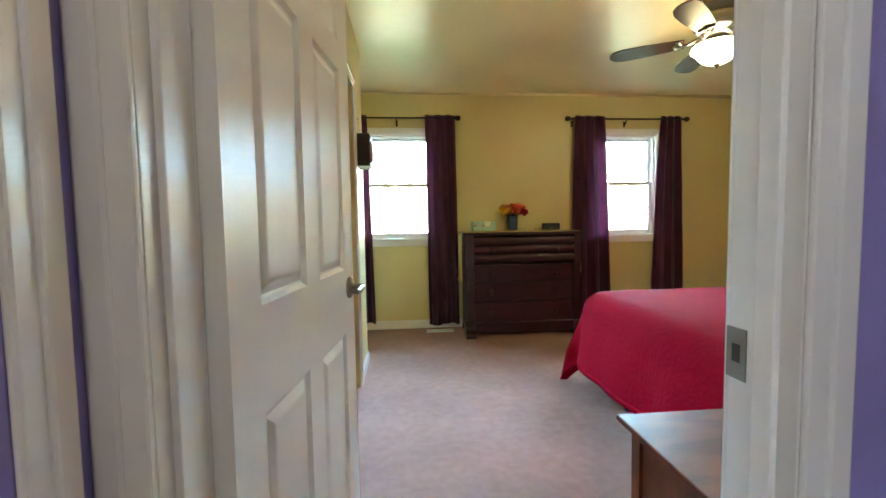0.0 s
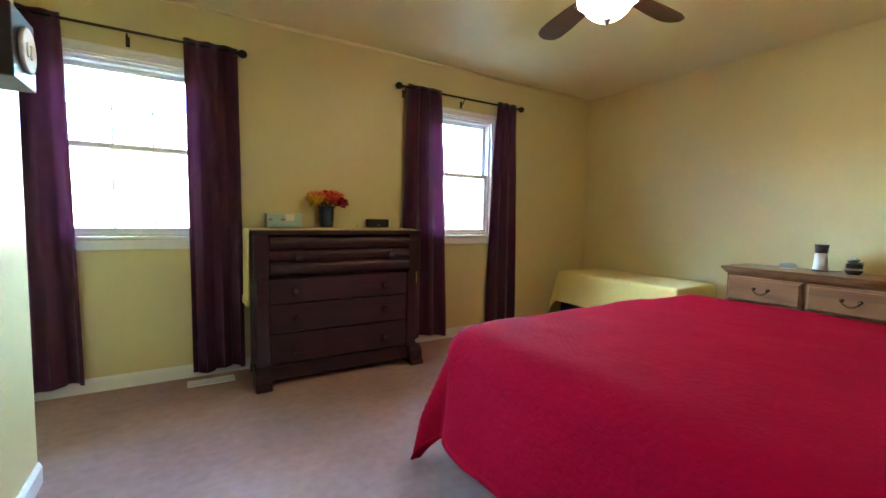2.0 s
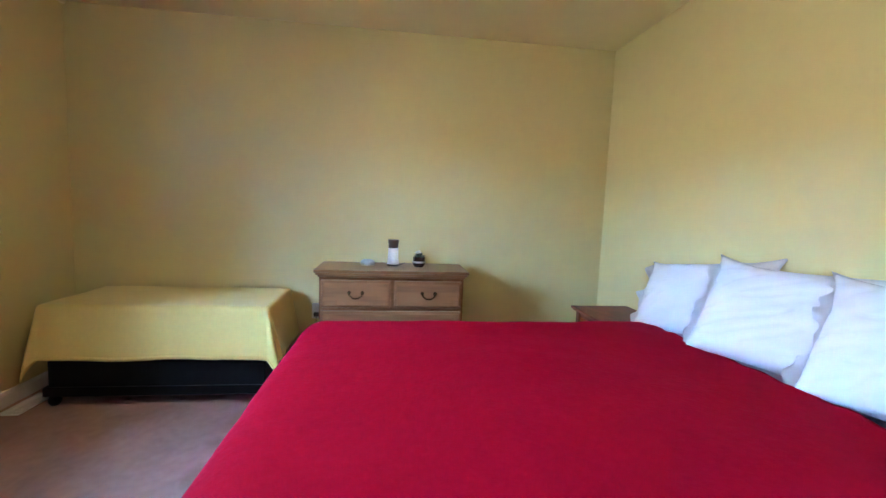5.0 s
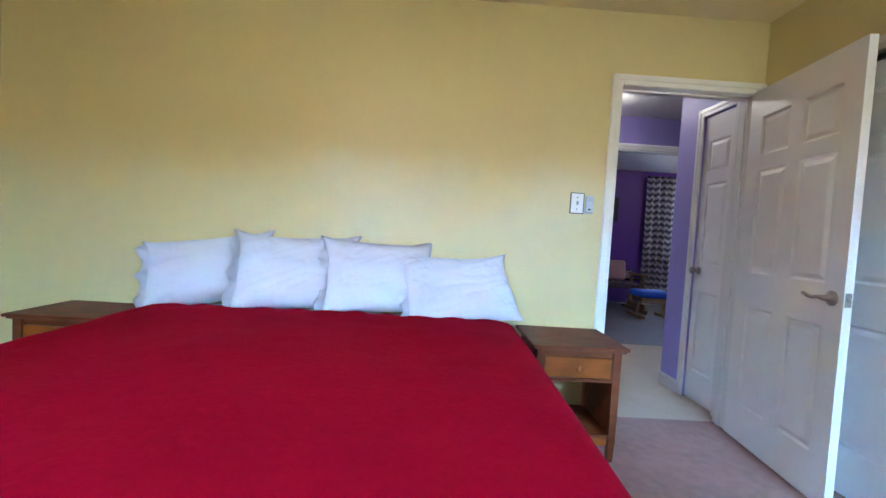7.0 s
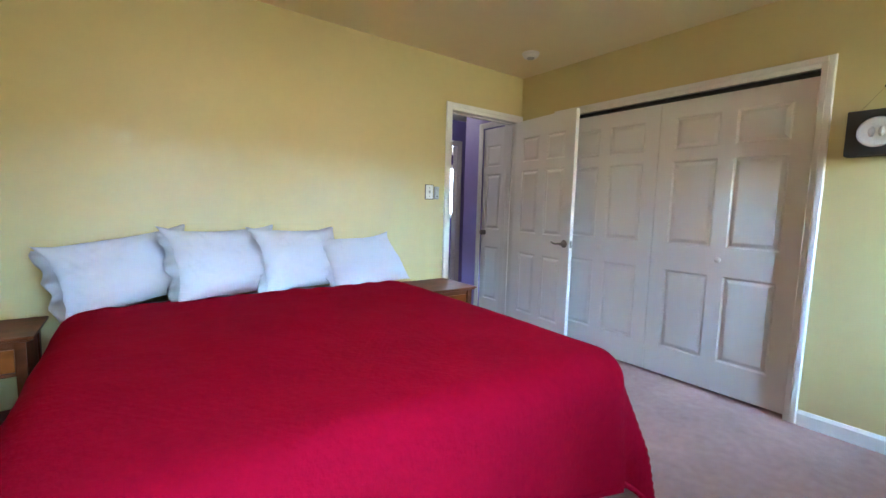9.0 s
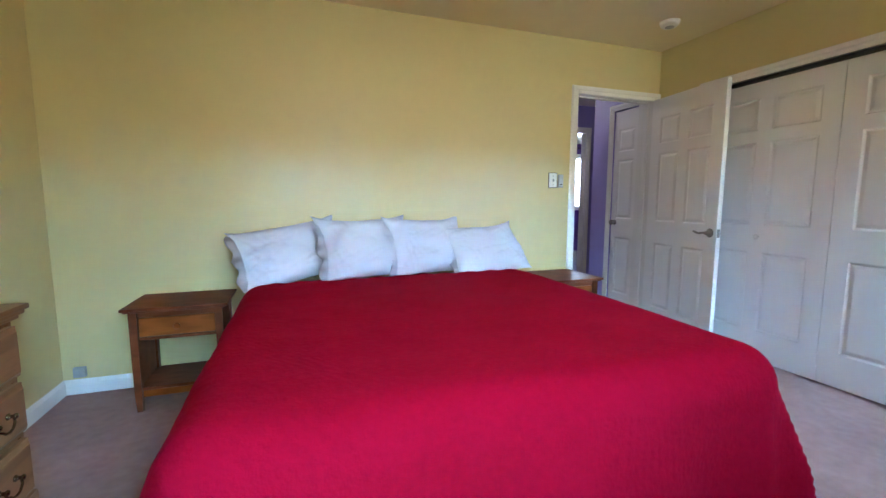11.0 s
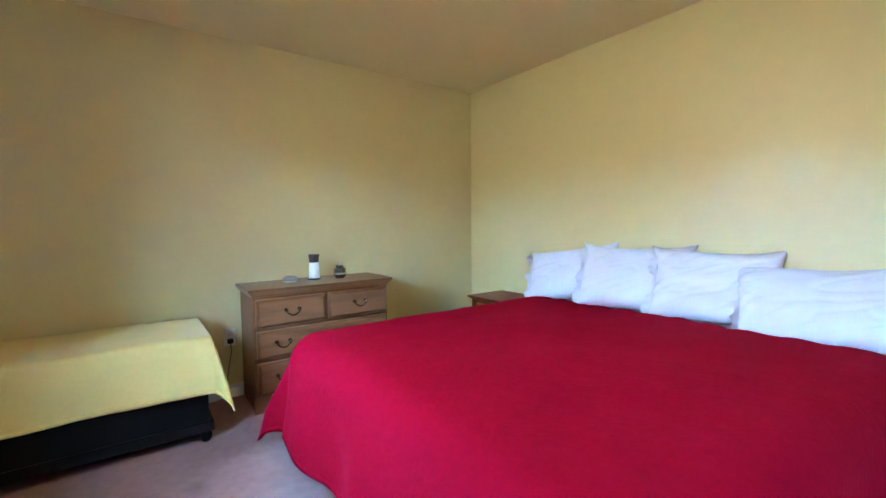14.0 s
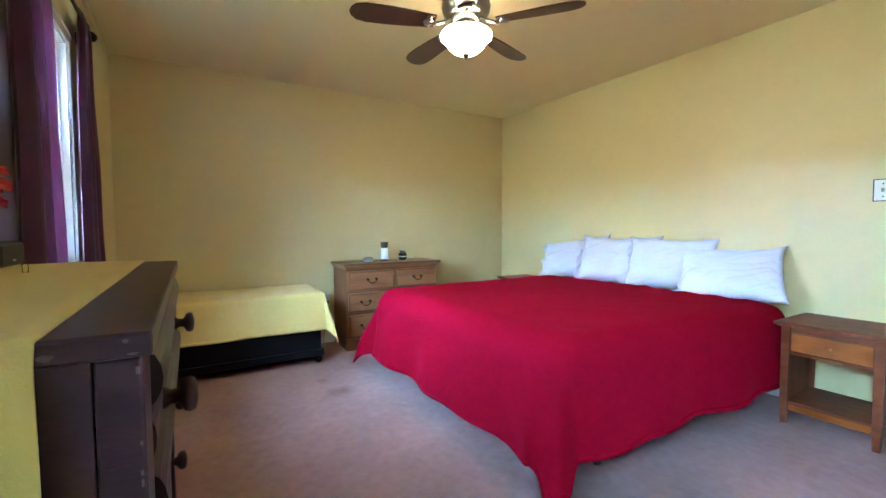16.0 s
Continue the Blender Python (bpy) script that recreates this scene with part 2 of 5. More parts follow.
# ---- the bedroom's shell ----
structure("floor", box(ALCOVE - 0.1, EAST + 0.1, HALL, NORTH + 0.12, -0.1, 0.0), CARPET, "mauve beige cut-pile carpet with faint stains and vacuum marks", "carpet")
structure("ceiling", box(ALCOVE - 0.1, EAST + 0.12, HALL, NORTH + 0.12, CEIL, CEIL + 0.1), CEILING, "pale yellow satin painted ceiling", "ceiling")
DOOR_L, DOOR_R, DOOR_T = 0.30, 1.095, 2.02
structure("wall_south", boxes([(ALCOVE, DOOR_L - 0.02, HALL + 0.004, SOUTH, 0, CEIL), (DOOR_R + 0.02, EAST + 0.12, HALL + 0.004, SOUTH, 0, CEIL),
                               (DOOR_L - 0.02, DOOR_R + 0.02, HALL + 0.004, SOUTH, DOOR_T + 0.02, CEIL)]), YELLOW, "yellow painted bedroom wall behind the bed", "wall")
structure("wall_east", box(EAST, EAST + 0.12, SOUTH, NORTH + 0.12, 0, CEIL), YELLOW, "plain yellow painted bedroom wall", "wall")
WIN = (0.508, 2.93)                       # the windows' middles
WH, WZ0, WZ1 = 0.375, 0.955, 2.025         # half width, bottom and top of the openings
NT = 0.16
rows = [(ALCOVE - 0.1, EAST + 0.12, NORTH, NORTH + NT, 0, WZ0), (ALCOVE - 0.1, EAST + 0.12, NORTH, NORTH + NT, WZ1, CEIL)]
for a, b in ((ALCOVE - 0.1, WIN[0] - WH), (WIN[0] + WH, WIN[1] - WH), (WIN[1] + WH, EAST + 0.12)):
    rows.append((a, b, NORTH, NORTH + NT, WZ0, WZ1))
structure("wall_north", boxes(rows), YELLOW, "yellow painted wall with two windows", "wall")
CL0, CL1, CLT = 1.34, 3.09, 2.005         # the closet's opening
structure("wall_west", boxes([(WEST - 0.11, WEST, SOUTH, CL0, 0, CEIL), (WEST - 0.11, WEST, CL1, BUMP, 0, CEIL), (WEST - 0.11, WEST, CL0, CL1, CLT, CEIL)]), YELLOW,
          "yellow painted wall round the closet doors", "wall")
structure("wall_closet_end", box(ALCOVE, WEST - 0.112, BUMP - 0.11, BUMP, 0, CEIL), YELLOW, "yellow painted end wall of the closet", "wall")
structure("wall_alcove", box(ALCOVE - 0.1, ALCOVE, SOUTH, NORTH, 0, CEIL), YELLOW, "yellow painted wall beside the window", "wall")


structure("crown_bead", lathe([(0.016, 0.0), (0.016, EAST - ALCOVE - 0.002)], 12, pose(ALCOVE + 0.001, NORTH - 0.004, CEIL - 0.004, 0, 90, 0)), CEILING, "thin painted bead where wall meets ceiling", "trim", True)


def base_profile(length, h=0.088, d=0.014):
    """A skirting board along x, its face towards -y, its back on y = 0."""
    bm = bmesh.new()
    prof = [(0, 0), (-d, 0), (-d, h - 0.02), (-d * 0.6, h - 0.008), (-d * 0.35, h), (0, h)]
    a = [bm.verts.new((0, y, z)) for y, z in prof]
    b = [bm.verts.new((length, y, z)) for y, z in prof]
    bm.faces.new(a)
    bm.faces.new(reversed(b))
    for i in range(len(prof)):
        j = (i + 1) % len(prof)
        bm.faces.new((a[i], b[i], b[j], a[j]))
    bmesh.ops.recalc_face_normals(bm, faces=bm.faces[:])
    return bm


for x, y, turn, length in ((ALCOVE, NORTH, 0, EAST - ALCOVE), (EAST, NORTH, -90, NORTH - SOUTH), (EAST, SOUTH, 180, EAST - DOOR_R - 0.09),
                           (WEST, CL1 + 0.066, 90, BUMP - CL1 - 0.066), (WEST, BUMP, 180, WEST - ALCOVE)):
    ob = structure("baseboard", base_profile(length), TRIM, "white painted skirting board", "baseboard")
    ob.matrix_basis = pose(x, y, 0, 0, 0, turn)


def casing(points, name="trim", label="white painted door casing", w=0.062, d=0.017):
    """A moulded casing: each row is x0, x1, y0, y1, z0, z1."""
    bm = bmesh.new()
    for r in points:
        box(*r, bevel=0.004, bm=bm)
    return structure(name, bm, TRIM, label, "trim")


def door_casing_y(xl, xr, top, yface, side, label="white painted door casing", name="trim", w=0.064):
    """The casing round an opening in a wall that faces along y; side is -1 or 1."""
    rows = []
    for k0, k1, d in ((0.0, w, 0.011), (w * 0.45, w * 0.95, 0.017)):
        ya, yb = sorted((yface, yface + side * d))
        rows += [(xl - k1, xl - k0, ya, yb, 0, top + k1), (xr + k0, xr + k1, ya, yb, 0, top + k1), (xl - k0, xr + k0, ya, yb, top + k0, top + k1)]
    return casing(rows, name, label)


def door_casing_x(ya, yb, top, xface, label="white painted casing", name="trim", w=0.064, side=1):
    rows = []
    for k0, k1, d in ((0.0, w, 0.011), (w * 0.45, w * 0.95, 0.017)):
        xa, xb = sorted((xface, xface + side * d))
        rows += [(xa, xb, ya - k1, ya - k0, 0, top + k1), (xa, xb, yb + k0, yb + k1, 0, top + k1), (xa, xb, ya - k0, yb + k0, top + k0, top + k1)]
    return casing(rows, name, label)


door_casing_y(DOOR_L, DOOR_R, DOOR_T, SOUTH, 1)
door_casing_y(DOOR_L, DOOR_R, DOOR_T, HALL, -1)
jamb = boxes([(DOOR_L - 0.018, DOOR_L, HALL, SOUTH, 0, DOOR_T), (DOOR_R, DOOR_R + 0.018, HALL, SOUTH, 0, DOOR_T), (DOOR_L - 0.018, DOOR_R + 0.018, HALL, SOUTH, DOOR_T, DOOR_T + 0.018),
              (DOOR_L, DOOR_L + 0.011, HALL + 0.03, HALL + 0.065, 0, DOOR_T), (DOOR_R - 0.011, DOOR_R, HALL + 0.03, HALL + 0.065, 0, DOOR_T),
              (DOOR_L, DOOR_R, HALL + 0.03, HALL + 0.065, DOOR_T - 0.011, DOOR_T)], bevel=0.002)
jamb_ob = structure("door_frame", jamb, TRIM, "white painted door jamb with a brass strike plate", "door frame")
plate = box(DOOR_R - 0.003, DOOR_R, SOUTH - 0.036, SOUTH + 0.002, 0.865, 0.945, 0.001)
part("strike_plate", plate, NICKEL, jamb_ob, "worn nickel strike plate")
# flat dark patch painted as the shade in the latch hole
part("strike_hole_shade", box(DOOR_R - 0.0035, DOOR_R - 0.0028, SOUTH - 0.026, SOUTH - 0.010, 0.892, 0.920), DARKGAP, jamb_ob)
door_casing_x(CL0, CL1, CLT, WEST, "white painted closet casing")


# ---- panelled doors ----
ROWS_Z = ((1.64, 1.86), (0.98, 1.56), (0.22, 0.79))


def panel_leaf(width, height, cols, thick=0.035, both=True):
    """A moulded panel door in the x-z plane from x = 0, z = 0; it faces -y; its back is at y = thick."""
    stile = 0.105 if cols == 2 else 0.055
    gap = 0.092
    pw = (width - 2 * stile - gap * (cols - 1)) / cols
    xs = [0.0]
    cells_x = []
    for c in range(cols):
        a = stile + c * (pw + gap)
        cells_x.append((a, a + pw))
        xs += [a, a + pw]
    xs.append(width)
    zs = [0.0]
    for a, b in reversed(ROWS_Z):
        zs += [a - 0.015, b - 0.015]
    zs.append(height)
    bm = bmesh.new()

    def side(y, sgn):
        grid = [[bm.verts.new((x, y, z)) for z in zs] for x in xs]
        for i in range(len(xs) - 1):
            for j in range(len(zs) - 1):
                cell = i % 2 == 1 and j % 2 == 1
                q = [grid[i][j], grid[i + 1][j], grid[i + 1][j + 1], grid[i][j + 1]]
                if not cell:
                    bm.faces.new(q)
                    continue
                x0, x1, z0, z1 = xs[i], xs[i + 1], zs[j], zs[j + 1]
                prev = q
                for inset, depth in ((0.003, 0.003), (0.009, 0.009), (0.015, 0.0100), (0.034, 0.0022), (0.039, 0.0012)):
                    nxt = [bm.verts.new((px, y + sgn * depth, pz)) for px, pz in ((x0 + inset, z0 + inset), (x1 - inset, z0 + inset), (x1 - inset, z1 - inset), (x0 + inset, z1 - inset))]
                    for k in range(4):
                        bm.faces.new((prev[k], prev[(k + 1) % 4], nxt[(k + 1) % 4], nxt[k]))
                    prev = nxt
                bm.faces.new(prev)
        return grid

    f, b = side(0.0, 1), side(thick, -1)
    loop = [(i, 0) for i in range(len(xs))] + [(len(xs) - 1, j) for j in range(1, len(zs))]
    loop += [(i, len(zs) - 1) for i in range(len(xs) - 2, -1, -1)] + [(0, j) for j in range(len(zs) - 2, 0, -1)]
    for (i0, j0), (i1, j1) in zip(loop, loop[1:] + loop[:1]):
        bm.faces.new((f[i0][j0], f[i1][j1], b[i1][j1], b[i0][j0]))
    bmesh.ops.recalc_face_normals(bm, faces=bm.faces[:])
    return bm


def lever(parent, x, y, z, way, hand):
    """A lever handle on a face towards way (-1 or 1 along y), its lever along hand (-1 or 1 along x)."""
    rose = lathe([(0.0, 0), (0.033, 0), (0.034, 0.004), (0.028, 0.010), (0.014, 0.013), (0.012, 0.045), (0.0, 0.046)], 24, pose(x, y, z, -90 * way, 0, 0))
    ob = part("door_handle", rose, NICKEL, parent, "brushed nickel lever handle", smooth=True)
    pts = [(x, y + way * 0.043, z), (x + hand * 0.02, y + way * 0.046, z + 0.002), (x + hand * 0.05, y + way * 0.045, z - 0.004), (x + hand * 0.08, y + way * 0.044, z - 0.001), (x + hand * 0.108, y + way * 0.043, z + 0.008)]
    part("lever", tube(pts, 0.0085, 10), NICKEL, ob, smooth=True)


LEAF = 0.745
door = tagged(put(panel_leaf(LEAF, 2.005, 2), "door_1", DOORPAINT), "white six-panel bedroom door standing open against the closet", "door", "", "structure")
lever(door, LEAF - 0.058, 0.0, 0.905, -1, -1)
lever(door, LEAF - 0.058, 0.035, 0.905, 1, -1)
part("latch", box(LEAF - 0.001, LEAF + 0.0015, 0.005, 0.030, 0.875, 0.935, 0.0005), NICKEL, door, "nickel latch plate")
part("latch_bolt", box(LEAF, LEAF + 0.010, 0.011, 0.023, 0.897, 0.913, 0.002), NICKEL, door)
for z in (0.22, 1.78):
    part("hinge", join(lathe([(0.006, -0.045), (0.006, 0.045)], 10, pose(-0.003, 0.038, z)), box(0.0, 0.002, 0.003, 0.034, z - 0.045, z + 0.045)), NICKEL, door, "nickel butt hinge")
# the leaf's outer face looks towards -y of its own frame: turned so that this is the room's side
door.matrix_basis = pose(0.328, 0.888, 0.012, 0, 0, 83.4)

# closet doors
leaf_w = (CL1 - CL0 - 0.008) / 2
for i in range(2):
    y = CL0 + 0.002 + i * (leaf_w + 0.004)
    ob = tagged(put(panel_leaf(leaf_w, 1.958, 2, 0.03), "closet_door", DOORPAINT), "white six-panel moulded closet door, closed", "closet door", "closet doors", "structure")
    ob.matrix_basis = pose(WEST - 0.028, y, 0.017, 0, 0, 90)
    knob = lathe([(0.0, 0), (0.009, 0), (0.009, 0.012), (0.017, 0.018), (0.019, 0.026), (0.014, 0.033), (0.0, 0.035)], 18, pose(leaf_w / 2 + 0.015, 0.0, 0.885, 90, 0, 0))
    part("knob", knob, WHITEP, ob, "round white knob", smooth=True)
structure("closet_track", box(WEST - 0.07, WEST - 0.03, CL0, CL1, CLT - 0.022, CLT), DARKGAP, "dark metal track under the casing", "track")
structure("closet_jamb", boxes([(WEST - 0.11, WEST, CL0 - 0.016, CL0, 0, CLT), (WEST - 0.11, WEST, CL1, CL1 + 0.016, 0, CLT), (WEST - 0.11, WEST, CL0, CL1, CLT, CLT + 0.016)]), TRIM, "white painted closet jamb", "door frame")


# ---- windows ----
def window(cx, name):
    w = tagged(new(name), "white vinyl double-hung window with grilles, bright daylight outside", "window", "bedroom windows", "structure")
    w.location = (cx, NORTH, 0)
    fr = boxes([(-WH, -WH + 0.03, 0.03, 0.13, WZ0, WZ1), (WH - 0.03, WH, 0.03, 0.13, WZ0, WZ1), (-WH + 0.03, WH - 0.03, 0.03, 0.13, WZ1 - 0.03, WZ1), (-WH + 0.03, WH - 0.03, 0.03, 0.13, WZ0, WZ0 + 0.02)], bevel=0.003)
    part("window_frame", fr, VINYL, w)
    mid = 1.505
    for sash, (z0, z1, y) in (("lower_sash", (WZ0 + 0.02, mid + 0.018, 0.045)), ("upper_sash", (mid - 0.018, WZ1 - 0.03, 0.085))):
        a, s = WH - 0.03, 0.032
        g = boxes([(-a, -a + s, y, y + 0.03, z0, z1), (a - s, a, y, y + 0.03, z0, z1), (-a + s, a - s, y, y + 0.03, z0, z0 + s), (-a + s, a - s, y, y + 0.03, z1 - s, z1)], bevel=0.003)
        so = part(sash, g, VINYL, w)
        part("pane", box(-a + s, a - s, y + 0.012, y + 0.018, z0 + s, z1 - s), GLASS, so).visible_shadow = False
        pitch = 2 * (a - s) / 3
        zc = (z0 + z1) / 2
        bars = boxes([(-pitch / 2 - 0.008, -pitch / 2 + 0.008, y + 0.019, y + 0.024, z0 + s, z1 - s), (pitch / 2 - 0.008, pitch / 2 + 0.008, y + 0.019, y + 0.024, z0 + s, z1 - s), (-a + s, a - s, y + 0.0195, y + 0.0235, zc - 0.008, zc + 0.008)])
        part("grille", bars, VINYL, so)
    for x in (-0.13, 0.13):
        part("sash_lock", box(x - 0.02, x + 0.02, 0.03, 0.045, mid + 0.018, mid + 0.03, 0.003), VINYL, w)
    k = 0.058
    cas = boxes([(-WH - k, -WH, -0.014, 0.0, WZ0, WZ1 + k), (WH, WH + k, -0.014, 0.0, WZ0, WZ1 + k), (-WH, WH, -0.014, 0.0, WZ1, WZ1 + k), (-WH - k, WH + k, -0.019, -0.014, WZ1 + k - 0.02, WZ1 + k)], bevel=0.003)
    part("casing", cas, TRIM, w)
    part("liner", boxes([(-WH, -WH + 0.012, 0.0, 0.03, WZ0, WZ1), (WH - 0.012, WH, 0.0, 0.03, WZ0, WZ1), (-WH + 0.012, WH - 0.012, 0.0, 0.03, WZ1 - 0.012, WZ1)]), TRIM, w)
    part("window_sill", box(-WH - k, WH + k, -0.022, 0.03, WZ0 - 0.025, WZ0, 0.006), TRIM, w)
    part("apron", box(-WH - k, WH + k, -0.014, 0.0, WZ0 - 0.085, WZ0 - 0.025, 0.003), TRIM, w)
    return w


window(WIN[0], "window_1")
window(WIN[1], "window_2")
bm = box(-5.5, 9.5, NORTH + 6.0, NORTH + 6.05, 2.5, 9.5)
structure("backdrop", bm, SKYGLOW, "bright white sky beyond the windows", "sky")
# added glowing panel below the sky, sends ground light up into the room
structure("backdrop_distance", box(-5.5, 9.5, NORTH + 6.0, NORTH + 6.05, -0.35, 2.498), GLARE, "pale glowing panel in place of the bright outdoors", "distance")
structure("ground", boxes([(-60, 60, NORTH + NT, 60, -0.45, -0.35), (-60, 60, -60, -4.6, -0.45, -0.35)]), mat("lawn", (0.10, 0.14, 0.05), 0.9, scale=3, vary=0.3), "mown lawn outside the windows", "ground")


# ---- curtains ----
def curtain(x0t, x1t, x0b, x1b, z0, name="curtain", folds=3, seed=1, label="floor-length plum curtain gathered on the rod"):
    rnd = random.Random(seed)
    bm = bmesh.new()
    nu, nv = folds * 10, 26
    top = 2.205
    ph = [rnd.uniform(-0.6, 0.6) for _ in range(folds + 2)]
    amp = [rnd.uniform(0.7, 1.25) for _ in range(folds + 2)]
    rows = []
    for j in range(nv + 1):
        v = j / nv
        z = top + (z0 - top) * v
        row = []
        for i in range(nu + 1):
            u = i / nu
            s = v ** 0.8
            xa, xb = x0t + (x0b - x0t) * s, x1t + (x1b - x1t) * s
            k = u * folds
            c = int(min(k, folds - 1))
            a = amp[c] * (1 - (k - c)) + amp[c + 1] * (k - c)
            p = ph[c] * (1 - (k - c)) + ph[c + 1] * (k - c)
            depth = (0.016 + 0.011 * v) * a
            w = math.sin(2 * math.pi * k + p + 0.5 * math.sin(3 * v + c))
            x = xa + (xb - xa) * u + 0.010 * math.sin(4 * math.pi * k + p) * v
            y = NORTH - 0.056 + depth * w + 0.01 * noise.noise((x * 5, z * 2, seed))
            if z > 2.12:
                y += (NORTH - 0.056 - y) * min(1, (z - 2.12) / 0.05) * 0.45
            zz = z + (0.012 * math.sin(7 * u + seed) if j == nv else 0) + (0.006 * math.sin(2 * math.pi * k) if j == 0 else 0)
            row.append(bm.verts.new((x, y, zz)))
        rows.append(row)
    for a, b in zip(rows, rows[1:]):
        for i in range(nu):
            bm.faces.new((a[i], a[i + 1], b[i + 1], b[i]))
    bmesh.ops.solidify(bm, geom=bm.faces[:], thickness=0.002)
    return tagged(put(bm, name, PLUM, None, True), label, "curtain", "plum window curtains")


curtain(-0.11, 0.205, -0.12, 0.255, 0.07, seed=2)
curtain(0.79, 1.10, 0.808, 1.118, 0.045, seed=3)
curtain(2.365, 2.69, 2.325, 2.77, 0.06, seed=4)
curtain(3.31, 3.55, 3.225, 3.60, 0.055, seed=5)


def rod(x0, x1, cx):
    r = thing("curtain_rod", "thin dark bronze curtain rod with ball finials on brackets", "curtain rod", "curtain rods", (cx, NORTH, 2.175))
    part("bar", tube([(x0 - cx, -0.056, 0), (x1 - cx, -0.056, 0)], 0.008, 10), BRONZE, r, smooth=True)
    for x, s in ((x0 - cx, -1), (x1 - cx, 1)):
        part("finial", lathe([(0.0, -0.03), (0.011, -0.03), (0.011, -0.015), (0.016, -0.012), (0.026, 0.004), (0.028, 0.018), (0.022, 0.034), (0.008, 0.043), (0.0, 0.044)], 16, pose(x, -0.056, 0, 0, 90 * s, 0)), BRONZE, r, smooth=True)
    for x in (x0 - cx + 0.05, 0.0, x1 - cx - 0.05):
        part("bracket", join(tube([(x, 0, -0.05), (x, -0.03, -0.045), (x, -0.056, -0.012)], 0.005, 6), box(x - 0.011, x + 0.011, -0.004, 0.0, -0.075, -0.015, 0.001)), BRONZE, r)


rod(-0.105, 1.115, WIN[0] - 0.003)
rod(2.30, 3.585, WIN[1])


# ---- cloth that hangs over an edge ----
def drape(x0, x1, y0, y1, z, drops, res=0.03, radius=0.05, fold=0.02, freq=9.0, seed=0, p=2.6, wrinkle=0.004, flare=(0.06, 0.06, 0.06, 0.06), shape=None, band=False, crease=0.0, spread=0.3):
    """A cloth over a top x0..x1, y0..y1 at z that hangs by drops = (west, east, south, north)."""
    w, e, s, n = drops
    bm = bmesh.new()
    us = np.concatenate((-np.linspace(w, 0, max(2, int(w / res)), endpoint=False) if w else [], np.linspace(0, x1 - x0, int((x1 - x0) / res) + 1),
                         (x1 - x0) + np.linspace(0, e, max(2, int(e / res)) + 1)[1:] if e else []))
    vs = np.concatenate((-np.linspace(s, 0, max(2, int(s / res)), endpoint=False) if s else [], np.linspace(0, y1 - y0, int((y1 - y0) / res) + 1),
                         (y1 - y0) + np.linspace(0, n, max(2, int(n / res)) + 1)[1:] if n else []))
    lx, ly = x1 - x0, y1 - y0
    grid = []
    for u in us:
        col = []
        for v in vs:
            du = -u if u < 0 else (u - lx if u > lx else 0.0)
            dv = -v if v < 0 else (v - ly if v > ly else 0.0)
            sx = -1 if u < 0 else 1
            sy = -1 if v < 0 else 1
            bx, by = x0 + min(max(u, 0), lx), y0 + min(max(v, 0), ly)
            pw = p + (1.2 if u > lx else 0.0)
            d = (du ** pw + dv ** pw) ** (1 / pw)
            if d > 0:
                ang = math.atan2(dv, du)
                arc = radius * math.pi / 2
                if d < arc:
                    out, down = radius * math.sin(d / radius), radius * (1 - math.cos(d / radius))
                else:
                    out, down = radius, radius + d - arc
                hang = max(0.0, d - arc)
                along = (by if du > dv else bx) + (0.35 * ang if du > 0 and dv > 0 else 0)
                wob = math.sin(along * freq + seed) + 0.6 * math.sin(along * freq * 1.73 + 2 * seed + 1)
                corner = min(du, dv) / max(d, 1e-6)
                fl = ((flare[0] if u < 0 else flare[1]) * du + (flare[2] if v < 0 else flare[3]) * dv) / (du + dv)
                out += fl * hang * (1 + spread * corner) + crease * corner * min(1.0, hang / 0.3) * math.cos(5 * (ang - math.pi / 4)) + fold * (wob * (1 - corner) + 1.2 * corner) * min(1.0, hang / 0.25) * 0.6
                px, py = bx + sx * math.cos(ang) * out, by + sy * math.sin(ang) * out
                pz = z - down
            else:
                px, py, pz = bx, by, z
            q = noise.noise((u * 3 + seed, v * 3, 0.3)) * wrinkle * 1.5 + noise.noise((u * 11 + seed, v * 11, 0.7)) * wrinkle * 0.5
            if shape is not None:
                pz += shape(u, v, d)
            col.append(bm.verts.new((px + q * 0.6, py + q * 0.6, pz + q)))
        grid.append(col)
    last = len(us) - 2
    for k, (a, b) in enumerate(zip(grid, grid[1:])):
        for i in range(len(a) - 1):
            rim = (w and k == 0) or (e and k == last) or (s and i == 0) or (n and i == len(a) - 2)
            if rim or not band:
                bm.faces.new((a[i], b[i], b[i + 1], a[i + 1]))
    bmesh.ops.delete(bm, geom=[q for q in bm.verts if not q.link_faces], context="VERTS")
    bmesh.ops.recalc_face_normals(bm, faces=bm.faces[:])
    if band:
        bm.normal_update()
        for q in bm.verts:
            q.co += q.normal * 0.0012
    bmesh.ops.solidify(bm, geom=bm.faces[:], thickness=0.0084 if band else 0.006)
    return bm


